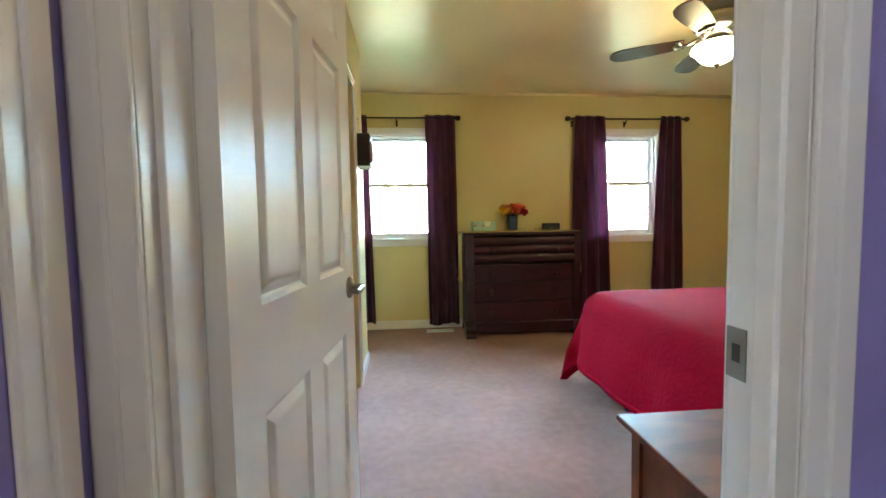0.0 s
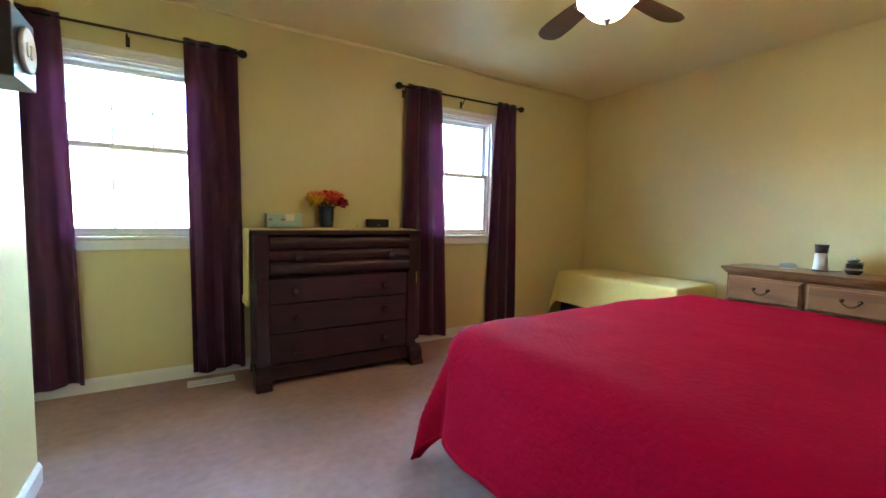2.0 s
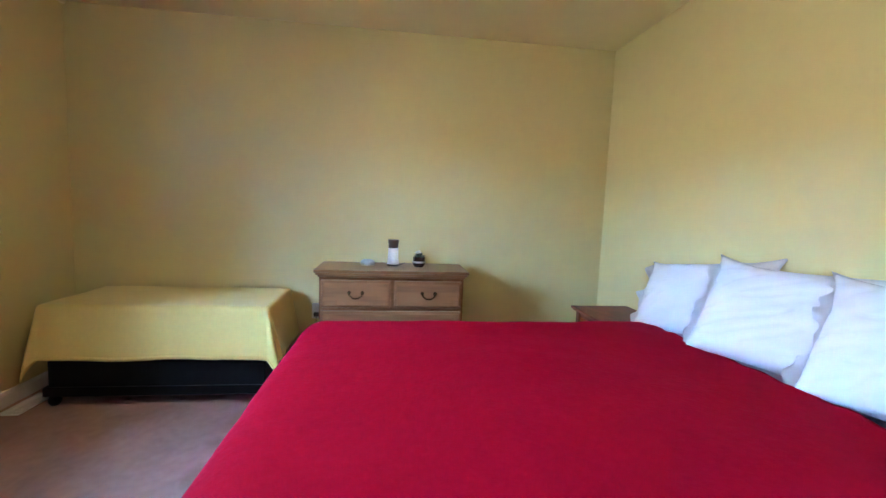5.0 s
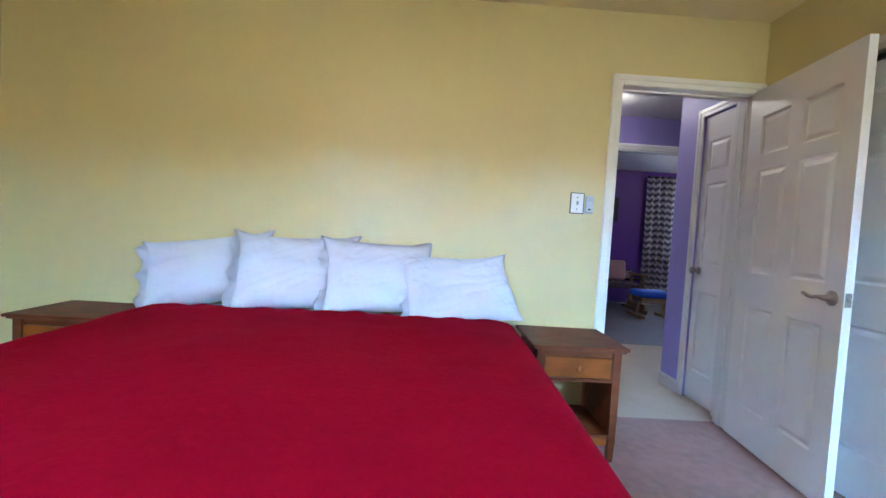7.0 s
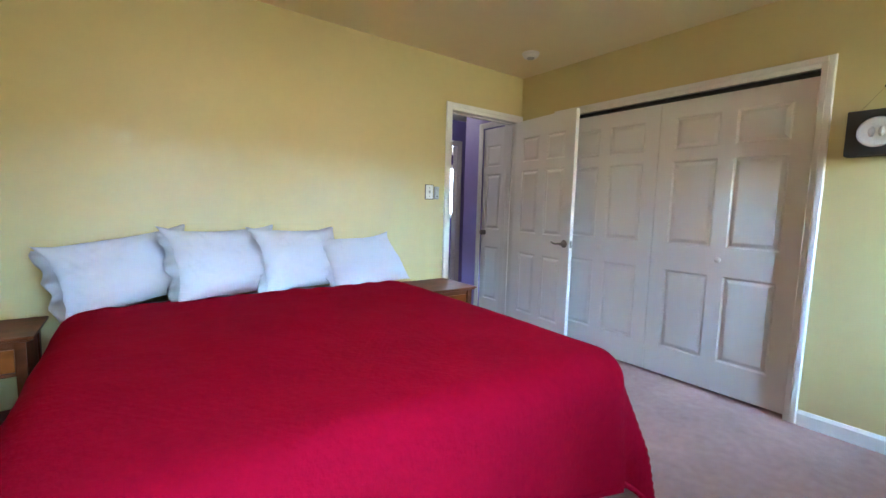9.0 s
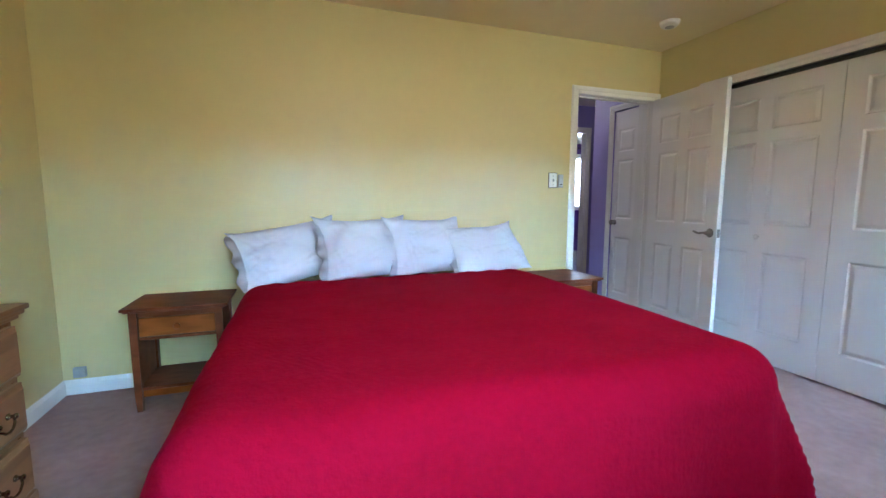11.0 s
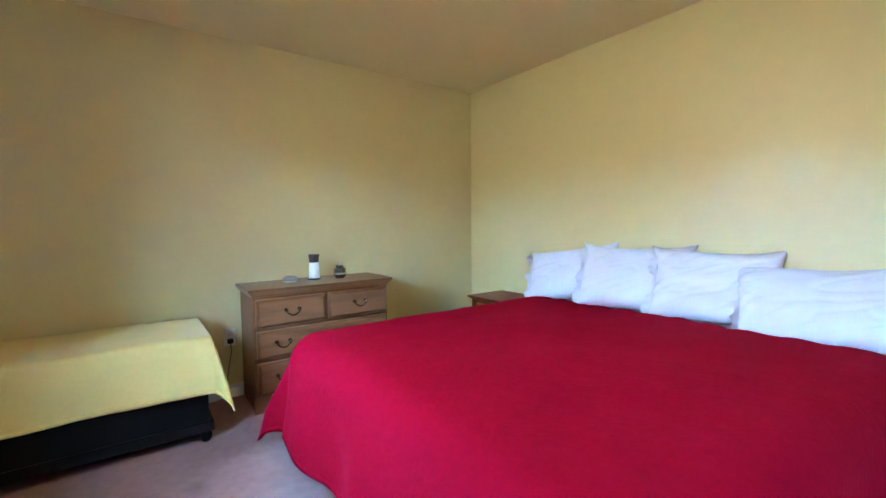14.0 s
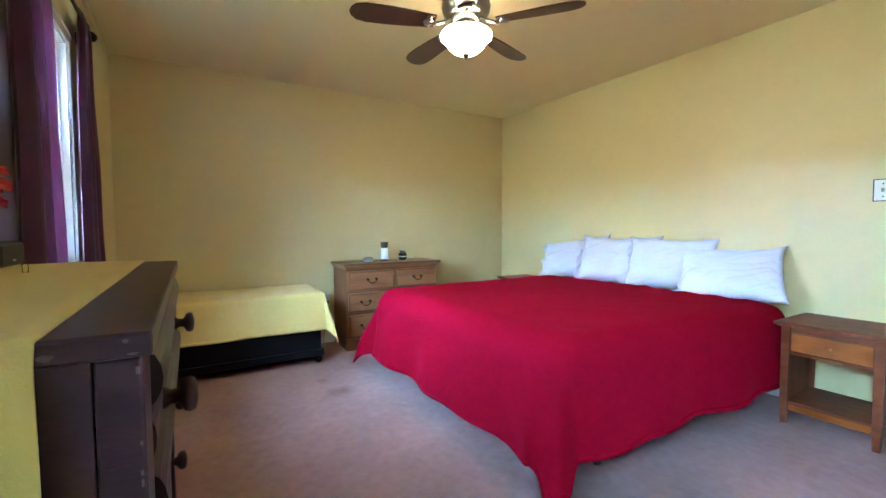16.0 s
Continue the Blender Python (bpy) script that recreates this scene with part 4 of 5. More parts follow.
part("glass_bowl", lathe([(0.110, -0.255), (0.138, -0.262), (0.150, -0.278), (0.147, -0.294), (0.127, -0.310), (0.114, -0.325), (0.104, -0.345), (0.080, -0.368), (0.05, -0.384), (0.0, -0.388)], 40), BOWL, fan, "lit frosted white glass bowl", True)
part("finial", lathe([(0, -0.386), (0.022, -0.388), (0.020, -0.397), (0.010, -0.404), (0.007, -0.412), (0.003, -0.420), (0, -0.421)], 16), NICKEL, fan, "pewter finial", True)
outline = [(0.185, -0.050), (0.30, -0.062), (0.45, -0.073), (0.57, -0.074), (0.625, -0.060), (0.652, -0.030), (0.660, 0.0), (0.652, 0.030), (0.625, 0.060), (0.57, 0.074), (0.45, 0.073), (0.30, 0.062), (0.185, 0.050)]
for k in range(5):
    m = pose(0, 0, -0.215, 0, 0, 2 + 72 * k) @ pose(0, 0, 0, 11, 0, 0)
    bm = bmesh.new()
    a = [bm.verts.new((x, y, 0.004)) for x, y in outline]
    b = [bm.verts.new((x, y, -0.004)) for x, y in outline]
    bm.faces.new(a)
    bm.faces.new(reversed(b))
    for i in range(len(a)):
        j = (i + 1) % len(a)
        bm.faces.new((a[i], b[i], b[j], a[j]))
    bmesh.ops.recalc_face_normals(bm, faces=bm.faces[:])
    bl = part("blade", bm, WALNUT, fan, "dark walnut blade", False, m)
    iron = tube([(0.09, 0, 0.022), (0.13, 0, 0.004), (0.17, 0, -0.012), (0.22, 0, -0.010)], 0.011, 8)
    join(iron, lathe([(0, -0.016), (0.028, -0.016), (0.030, -0.010), (0.022, -0.004), (0, -0.004)], 16, pose(0.225, 0, 0)))
    join(iron, lathe([(0, -0.014), (0.014, -0.014), (0.014, -0.004), (0, -0.004)], 12, pose(0.225, 0.035, 0)))
    join(iron, lathe([(0, -0.014), (0.014, -0.014), (0.014, -0.004), (0, -0.004)], 12, pose(0.225, -0.035, 0)))
    part("blade_iron", iron, NICKEL, bl, "pewter blade iron", True, m)

smoke = thing("smoke_detector", "round white smoke detector on the ceiling", "smoke detector", "", (0.70, 1.37, CEIL))
part("base", lathe([(0, 0), (0.068, 0), (0.068, -0.012), (0, -0.012)], 32), WHITEP, smoke)
part("cover", lathe([(0, -0.012), (0.062, -0.012), (0.060, -0.026), (0.050, -0.036), (0.02, -0.038), (0, -0.038)], 32), WHITEP, smoke, "", True)
part("vent_ring", lathe([(0.0, -0.0375), (0.030, -0.0375), (0.028, -0.042), (0, -0.042)], 24), GREYP, smoke)


# ---- things on the chest ----
tz = CH + 0.011
tis = thing("tissue_box", "pale teal tissue box with red flower prints and a cream opening", "tissue box", "", (1.378, 4.58, tz))
part("box", box(-0.118, 0.118, -0.055, 0.055, 0, 0.096, 0.003), mat("teal printed card", (0.38, 0.55, 0.52), 0.6, scale=20, vary=0.15), tis)
part("window", prism([(-0.035, 0.096), (0.035, 0.096), (0.026, 0.048), (-0.026, 0.048)], -0.057, -0.0555), mat("cream card", (0.8, 0.74, 0.62), 0.6), tis, "cream opening", False, pose(0.035, 0, 0))
redp = mat("red print", (0.55, 0.08, 0.08), 0.6)
for x in (-0.095, -0.012):
    bm = bmesh.new()
    for a in (-50, 0, 50):
        join(bm, prism([(0, 0), (-0.005, 0.012), (0, 0.024), (0.005, 0.012)], -0.001, 0.0))
        bm.verts.ensure_lookup_table()
        bmesh.ops.rotate(bm, verts=bm.verts[-8:], cent=(0, 0, 0), matrix=Matrix.Rotation(radians(a), 3, "Y"))
    part("flower_print", bm, redp, tis, "red printed flower", False, pose(x, -0.0552, 0.045))


vase = thing("flower_vase", "dark blue ribbed vase with yellow, orange and red artificial roses", "flower vase", "", (1.692, 4.595, tz))
vase.scale = (1.28, 1.28, 1.13)
part("vase", lathe([(0, 0), (0.032, 0), (0.037, 0.008), (0.034, 0.028), (0.039, 0.045), (0.036, 0.062), (0.040, 0.080), (0.037, 0.098), (0.042, 0.112), (0.043, 0.116), (0.037, 0.116), (0.033, 0.09), (0, 0.09)], 28),
     mat("navy glazed ceramic", (0.012, 0.02, 0.05), 0.12, scale=20, vary=0.2, coat=0.5), vase, "navy ribbed vase", True, Matrix.Diagonal((1.12, 1.12, 1.2, 1)))
rnd = random.Random(5)
PETALS = [mat("yellow petals", (0.85, 0.55, 0.03), 0.6, scale=40), mat("coral petals", (0.85, 0.12, 0.05), 0.6, scale=40), mat("crimson petals", (0.55, 0.01, 0.04), 0.6, scale=40), mat("peach petals", (0.85, 0.38, 0.12), 0.6, scale=40)]
LEAFM = mat("silk leaves", (0.10, 0.20, 0.04), 0.6, scale=40, vary=0.3)


def rose(r, seed):
    """A rose of overlapping curled petals."""
    q = random.Random(seed)
    bm = bmesh.new()
    for ring, (n, rad, lift, tilt) in enumerate(((3, 0.25, 0.55, 8), (5, 0.55, 0.35, 30), (7, 0.85, 0.12, 55))):
        for k in range(n):
            a = 2 * math.pi * (k + 0.4 * ring) / n + q.uniform(-0.2, 0.2)
            pb = bmesh.new()
            g = []
            for i in range(5):
                row = []
                for j in range(4):
                    u, v = i / 4 * 2 - 1, j / 3
                    w = 0.55 * math.sin(math.pi * min(1, 0.25 + 0.65 * v))
                    row.append(pb.verts.new((u * w, 0.25 * u * u - 0.18 * v * v, v * 0.9)))
                g.append(row)
            for i in range(4):
                for j in range(3):
                    pb.faces.new((g[i][j], g[i + 1][j], g[i + 1][j + 1], g[i][j + 1]))
            pb.transform(Matrix.Rotation(a, 4, "Z") @ Matrix.Translation((0, -rad * 0.35, lift * 0.3)) @ Matrix.Rotation(radians(tilt + q.uniform(-8, 8)), 4, "X"))
            join(bm, pb)
    bm.transform(Matrix.Scale(r, 4))
    return bm


for k, (x, y, z, r, c) in enumerate(((-0.045, -0.03, 0.155, 0.052, 0), (0.015, -0.035, 0.178, 0.056, 1), (0.068, -0.02, 0.150, 0.052, 2), (-0.03, 0.02, 0.195, 0.044, 3), (0.045, 0.02, 0.205, 0.046, 3),
                                    (-0.085, 0.0, 0.175, 0.036, 0), (0.085, 0.02, 0.19, 0.038, 1), (0.0, 0.04, 0.21, 0.038, 2), (-0.068, 0.03, 0.205, 0.036, 3))):
    fl = part("flower", rose(r, k), PETALS[c], vase, ("yellow rose", "coral rose", "crimson rose", "peach blossom")[c], True, pose(x, y, z, rnd.uniform(20, 45) if y < 0 else rnd.uniform(-25, 10), x * 300, rnd.uniform(0, 360)))
    part("stem", tube([(0, 0, 0.09), (x * 0.5, y * 0.5, 0.125), (x, y, z + 0.005)], 0.002, 5), LEAFM, fl)
for k in range(16):
    a = rnd.uniform(0, 2 * math.pi)
    bm = bmesh.new()
    L, wd = rnd.uniform(0.045, 0.075), rnd.uniform(0.010, 0.016)
    v = [bm.verts.new(p) for p in ((0, 0, 0), (wd, L * 0.45, 0.006), (0, L, -0.004), (-wd, L * 0.45, 0.006), (0, L * 0.5, 0.0))]
    for t in ((0, 1, 4), (1, 2, 4), (2, 3, 4), (3, 0, 4)):
        bm.faces.new([v[i] for i in t])
    part("leaf", bm, LEAFM if k % 3 else PETALS[3], vase, "", False, pose(0.02 * math.cos(a), 0.02 * math.sin(a), 0.13 + 0.05 * rnd.random(), rnd.uniform(0, 65), 0, math.degrees(a)))

spk = thing("speaker", "small black portable speaker on the yellow runner", "speaker", "", (2.105, 4.60, tz))
part("body", box(-0.092, 0.092, -0.028, 0.028, 0.002, 0.068, 0.012, 3), BLACK, spk)
part("grille", box(-0.082, 0.082, -0.0295, -0.0282, 0.010, 0.058, 0.0005), mat("speaker mesh", (0.02, 0.02, 0.024), 0.6, bump=0.5, bscale=900), spk, "fine black mesh")
part("badge", box(-0.012, 0.012, -0.0302, -0.0296, 0.016, 0.021), GREYP, spk, "small pale badge")
jar = thing("bottle", "tiny clear glass bottle on the runner", "bottle", "", (1.90, 4.50, tz))
part("glass", lathe([(0, 0), (0.006, 0), (0.006, 0.018), (0.003, 0.022), (0.003, 0.026), (0, 0.026)], 12), glass("clear bottle glass", 0.05), jar, "", True)

# ---- things on the oak dresser ----
puck = thing("smart_speaker", "small round grey fabric speaker on the oak dresser", "speaker", "", (4.46, 2.68, DH))
part("body", lathe([(0, 0), (0.040, 0), (0.049, 0.010), (0.050, 0.020), (0.046, 0.032), (0.030, 0.040), (0, 0.042)], 28), GREYP, puck, "", True)
part("base_ring", lathe([(0, -0.0), (0.043, 0.0005), (0.0485, 0.008), (0.046, 0.010), (0, 0.010)], 28), WHITEP, puck, "white lower shell", True)
bot = thing("diffuser", "white cylinder diffuser with a dark brown lid on the dresser", "diffuser", "", (4.47, 2.505, DH))
part("base", lathe([(0, 0), (0.044, 0), (0.044, 0.008), (0.038, 0.012), (0, 0.012)], 24), BLACK, bot, "black base", True)
part("body", lathe([(0, 0.012), (0.041, 0.012), (0.0375, 0.05), (0.034, 0.125), (0, 0.125)], 28), mat("white frosted plastic", (0.82, 0.83, 0.86), 0.4), bot, "white body", True)
part("lid", lathe([(0, 0.125), (0.034, 0.125), (0.034, 0.145), (0.039, 0.180), (0.038, 0.183), (0, 0.180)], 28), mat("dark brown wood grain", (0.03, 0.015, 0.010), 0.4, scale=20), bot, "dark brown lid", True)
part("cord", tube([(0.03, -0.03, 0.004), (0.05, -0.06, 0.004), (0.09, -0.08, 0.004), (0.14, -0.085, 0.004)], 0.003, 6), BLACK, bot, "black cord")
pot = thing("potted_plant", "small dark glazed pot with succulent leaves and a white flower", "plant", "", (4.43, 2.325, DH))
part("pot", lathe([(0, 0), (0.030, 0), (0.042, 0.018), (0.046, 0.036), (0.040, 0.054), (0.043, 0.066), (0.044, 0.070), (0.036, 0.070), (0.034, 0.058), (0, 0.058)], 28), mat("dark glazed stoneware", (0.035, 0.02, 0.015), 0.18, scale=20, vary=0.5), pot, "dark glazed pot", True)
part("band", lathe([(0.0448, 0.030), (0.0468, 0.034), (0.0468, 0.038), (0.0452, 0.042)], 28), mat("pale glaze band", (0.4, 0.36, 0.3), 0.3), pot, "pale glaze band", True)
for k in range(11):
    a = 2 * math.pi * k / 11 + rnd.uniform(-0.2, 0.2)
    bm = bmesh.new()
    L, wd = rnd.uniform(0.035, 0.055), 0.010
    v = [bm.verts.new(p) for p in ((0, 0, 0), (wd, L * 0.5, 0.005), (0, L, 0.0), (-wd, L * 0.5, 0.005), (0, L * 0.5, -0.005))]
    for t in ((0, 1, 4), (1, 2, 4), (2, 3, 4), (3, 0, 4), (0, 3, 2, 1)):
        bm.faces.new([v[i] for i in t])
    part("leaf", bm, mat("dark succulent leaf", (0.03, 0.06, 0.025), 0.45) if k == 0 else bpy.data.materials["dark succulent leaf"], pot, "", False, pose(0.012 * math.cos(a), 0.012 * math.sin(a), 0.066, rnd.uniform(15, 60), 0, math.degrees(a)))
part("flower", rose(0.022, 40), mat("white petals", (0.85, 0.84, 0.78), 0.6), pot, "white artificial flower", True, pose(-0.012, 0.006, 0.092))

# ---- wall fittings ----
sw = thing("light_switch", "white switch plate with a dark metal rim on the yellow wall", "light switch", "", (1.314, SOUTH, 1.318))
part("rim", box(-0.042, 0.042, 0, 0.004, -0.062, 0.062, 0.002), mat("dark pewter", (0.05, 0.05, 0.05), 0.35, metal=0.8), sw, "dark metal rim")
part("plate", box(-0.036, 0.036, 0.004, 0.007, -0.057, 0.057, 0.0015), WHITEP, sw)
part("toggle", box(-0.006, 0.006, 0.007, 0.016, -0.010, 0.012, 0.002), mat("grey toggle", (0.3, 0.3, 0.32), 0.5), sw, "grey toggle")
for z in (-0.035, 0.035):
    part("screw", lathe([(0, 0), (0.004, 0), (0.003, 0.0015), (0, 0.0016)], 10, pose(0, 0.007, z, -90, 0, 0)), BRONZE, sw)
rem = thing("fan_remote", "grey wall-mounted fan remote beside the switch plate", "remote", "", (1.243, SOUTH, 1.316))
part("holder", box(-0.025, 0.025, 0, 0.010, -0.056, 0.050, 0.003), GREYP, rem)
part("face", box(-0.020, 0.020, 0.010, 0.018, -0.045, 0.046, 0.003), mat("light grey plastic", (0.5, 0.52, 0.56), 0.5), rem)
part("button", box(-0.009, 0.009, 0.018, 0.020, -0.036, -0.028, 0.001), BLACK, rem, "black button")
for k in range(5):
    part("slot", box(-0.015, 0.015, 0.0178, 0.0184, 0.012 + 0.006 * k, 0.0145 + 0.006 * k), GREYP, rem)

plq = thing("wall_plaque", "deep dark box plaque with a white plaster disc", "wall plaque", "", (WEST + 0.07, 3.35, 1.625))
part("board", box(-0.069, 0.022, -0.115, 0.115, -0.112, 0.112, 0.004), mat("charcoal board", (0.03, 0.028, 0.027), 0.6, scale=10, bump=0.2), plq, "charcoal wooden board")
disc = part("disc", lathe([(0, 0.022), (0.070, 0.022), (0.074, 0.028), (0.070, 0.036), (0.064, 0.034), (0, 0.033)], 36, Matrix.Rotation(radians(90), 4, "Y")), mat("white plaster", (0.78, 0.76, 0.72), 0.8, bump=0.4, bscale=150), plq, "white plaster disc", True)
for y in (-0.018, 0.018):
    part("relief", lathe([(0, 0.032), (0.013, 0.032), (0.011, 0.038), (0, 0.040)], 14, Matrix.Translation((0, y, 0)) @ Matrix.Rotation(radians(90), 4, "Y") @ Matrix.Diagonal((2.0, 1, 1, 1))), bpy.data.materials["white plaster"], disc, "", True)
part("string", tube([(-0.06, -0.09, 0.112), (-0.064, 0.0, 0.235), (-0.06, 0.09, 0.112)], 0.0012, 5), mat("jute string", (0.3, 0.22, 0.12), 0.9), plq, "thin string")
part("nail", lathe([(0, 0), (0.003, 0), (0.003, 0.008), (0.006, 0.009), (0, 0.011)], 10, pose(-0.07, 0, 0.235, 0, 90, 0)), BRONZE, plq)


def outlet(name, label, m):
    o = thing(name, label, "power outlet", "", (0, 0, 0))
    o.matrix_basis = m
    part("plate", box(-0.036, 0.036, -0.005, 0.0, -0.058, 0.058, 0.002), WHITEP, o)
    for z in (-0.02, 0.02):
        part("socket", box(-0.016, 0.016, -0.0065, -0.005, z - 0.013, z + 0.013, 0.0005), mat("ivory plastic", (0.7, 0.68, 0.62), 0.4) if z < 0 else bpy.data.materials["ivory plastic"], o)
    return o


o = outlet("power_outlet", "white wall outlet with a black plug and hanging cord", pose(EAST, 3.05, 0.42, 0, 0, -90))
part("plug", box(-0.018, 0.018, -0.04, -0.0066, -0.036, -0.006, 0.004), BLACK, o, "black plug")
part("cord", tube([(0, -0.035, -0.03), (0.0, -0.045, -0.10), (-0.02, -0.03, -0.22), (-0.04, -0.02, -0.414), (-0.09, -0.02, -0.416)], 0.003, 6), BLACK, o, "black cord")
o = thing("wall_sensor", "small grey plug-in box above the skirting board", "plug-in", "", (4.55, SOUTH, 0.135))
part("body", box(-0.03, 0.03, 0.0, 0.03, -0.03, 0.03, 0.004), GREYP, o)


def register(x, y, length):
    r = thing("floor_register", "cream metal floor register set in the carpet", "floor vent", "floor registers", (x, y, 0))
    part("frame", boxes([(-length / 2, length / 2, -0.052, -0.034, 0, 0.008), (-length / 2, length / 2, 0.034, 0.052, 0, 0.008), (-length / 2, -length / 2 + 0.018, -0.034, 0.034, 0, 0.008), (length / 2 - 0.018, length / 2, -0.034, 0.034, 0, 0.008)], 0.002), TRIM, r)
    # thin dark sheet under the slats in place of the opening's shade
    part("duct_shade", box(-length / 2 + 0.018, length / 2 - 0.018, -0.034, 0.034, 0.0005, 0.001), DARKGAP, r)
    n = 13
    for k in range(n):
        x0 = -length / 2 + 0.018 + (length - 0.036) * (k + 0.2) / n
        part("slat", box(x0, x0 + 0.011, -0.034, 0.034, 0.001, 0.007), TRIM, r)
    part("crossbar", box(-length / 2 + 0.018, length / 2 - 0.018, -0.004, 0.004, 0.0012, 0.0078), TRIM, r)


register(0.905, 4.505, 0.275)
register(4.09, 4.555, 0.275)


# ---- the hall and the room beyond it ----
FARY, BACKY = -1.10, -4.35
structure("floor_hall", box(-3.4, 3.2, FARY - 0.06, HALL - 0.001, -0.1, 0.0), HALLCARPET, "tan hall carpet", "carpet")
structure("ceiling_hall", box(-3.4, 3.2, FARY, HALL, CEIL, CEIL + 0.1), OFFWHITE, "white textured hall ceiling", "ceiling")
structure("wall_hall_north", boxes([(0.262, DOOR_L - 0.02, HALL, HALL + 0.003, 0, CEIL), (DOOR_R + 0.02, 3.2, HALL, HALL + 0.003, 0, CEIL), (DOOR_L - 0.02, DOOR_R + 0.02, HALL, HALL + 0.003, DOOR_T + 0.02, CEIL)]), PURPLE, "lavender painted hall wall round the bedroom door", "wall")
HD0, HD1, HDX = 0.318, 0.645, 0.240
structure("wall_hall_west", boxes([(HDX - 0.1, HDX, 0.013, HD0, 0, CEIL), (HDX - 0.1, HDX, HD1, HALL - 0.002, 0, CEIL), (HDX - 0.1, HDX, HD0, HD1, 2.04, CEIL), (-3.4, HDX - 0.1, 0.013, 0.11, 0, CEIL)]), PURPLE, "lavender painted hall wall beside a narrow closet", "wall")
door_casing_x(HD0, HD1, 2.04, HDX, "white painted closet casing", w=0.06)
hd = tagged(put(panel_leaf(HD1 - HD0 - 0.006, 2.02, 1), "door_2", DOORPAINT), "white narrow three-panel hall closet door, closed", "door", "", "structure")
hd.matrix_basis = pose(HDX - 0.012, HD0 + 0.003, 0.012, 0, 0, 90)
part("door_handle", lathe([(0, 0), (0.026, 0), (0.026, 0.006), (0.011, 0.010), (0.011, 0.026), (0.026, 0.036), (0.028, 0.048), (0.020, 0.058), (0, 0.060)], 20, pose(0.05, 0, 0.925, 90, 0, 0)), NICKEL, hd, "round nickel knob", True)
for z in (0.25, 1.80):
    part("hinge", lathe([(0.006, -0.045), (0.006, 0.045)], 10, pose(HD1 - HD0 - 0.002, -0.006, z)), NICKEL, hd, "nickel hinge")
FL, FR, FT = -0.53, 0.29, 2.09
structure("wall_hall_south", boxes([(-3.4, FL, FARY - 0.1, FARY, 0, CEIL), (FR, 3.2, FARY - 0.1, FARY, 0, CEIL), (FL, FR, FARY - 0.1, FARY, FT, CEIL)]), PURPLE, "lavender painted hall wall with an open doorway", "wall")
door_casing_y(FL, FR, FT, FARY, 1)
structure("door_frame_far", boxes([(FL - 0.002, FL + 0.014, FARY - 0.1, FARY - 0.001, 0, FT), (FR - 0.014, FR + 0.002, FARY - 0.1, FARY - 0.001, 0, FT), (FL + 0.014, FR - 0.014, FARY - 0.1, FARY - 0.001, FT - 0.014, FT)]), TRIM, "white painted door jamb", "door frame")
structure("wall_hall_east", box(3.2, 3.3, FARY, HALL, 0, CEIL), PURPLE, "lavender painted hall end wall", "wall")
structure("wall_hall_end", box(-3.5, -3.4, FARY, 0.013, 0, CEIL), PURPLE, "lavender painted hall end wall", "wall")
for x, y, turn, length in ((3.2, FARY, 180, 3.2 - FR - 0.065), (HDX, 0.013, 90, HD0 - 0.06 - 0.013), (HDX, 0.013, 180, 3.6)):
    if length:
        structure("baseboard", base_profile(length), TRIM, "white painted skirting board", "baseboard").matrix_basis = pose(x, y, 0, 0, 0, turn)
hl = thing("hall_light", "flush white glass bowl light on the hall ceiling", "ceiling light", "", (0.68, -0.50, CEIL))
part("pan", lathe([(0, 0), (0.15, 0), (0.155, -0.012), (0.14, -0.025), (0, -0.025)], 32), BRONZE, hl, "dark bronze pan", True)
part("bowl", lathe([(0.14, -0.024), (0.145, -0.040), (0.13, -0.075), (0.09, -0.105), (0.04, -0.12), (0, -0.122)], 36), HALLBOWL, hl, "lit white glass bowl", True)
part("finial", lathe([(0, -0.12), (0.012, -0.122), (0.009, -0.135), (0.004, -0.145), (0, -0.146)], 14), BRONZE, hl, "dark finial", True)

structure("floor_far_room", box(-4.2, 1.2, BACKY, FARY - 0.061, -0.1, -0.002), GREYCARPET, "dark grey carpet of the far room", "carpet")
structure("ceiling_far_room", box(-4.2, 1.2, BACKY, FARY - 0.1, CEIL, CEIL + 0.1), OFFWHITE, "white ceiling of the far room", "ceiling")
V0, V1, VZ0, VZ1 = -3.10, -2.22, 1.0, 2.15
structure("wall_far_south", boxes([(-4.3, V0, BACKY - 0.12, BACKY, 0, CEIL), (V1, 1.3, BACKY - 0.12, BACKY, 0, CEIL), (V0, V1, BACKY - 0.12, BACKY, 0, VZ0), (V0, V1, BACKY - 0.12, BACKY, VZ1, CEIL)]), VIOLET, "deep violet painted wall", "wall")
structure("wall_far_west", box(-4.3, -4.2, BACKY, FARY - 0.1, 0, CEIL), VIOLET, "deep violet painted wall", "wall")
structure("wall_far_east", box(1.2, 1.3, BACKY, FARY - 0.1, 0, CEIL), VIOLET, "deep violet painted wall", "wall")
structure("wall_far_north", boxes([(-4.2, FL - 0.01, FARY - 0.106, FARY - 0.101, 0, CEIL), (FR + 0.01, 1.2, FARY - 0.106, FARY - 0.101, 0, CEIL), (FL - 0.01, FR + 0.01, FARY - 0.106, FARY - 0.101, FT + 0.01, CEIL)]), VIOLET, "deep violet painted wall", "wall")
w3 = tagged(new("window_3"), "white sash window with bright daylight outside", "window", "", "structure")
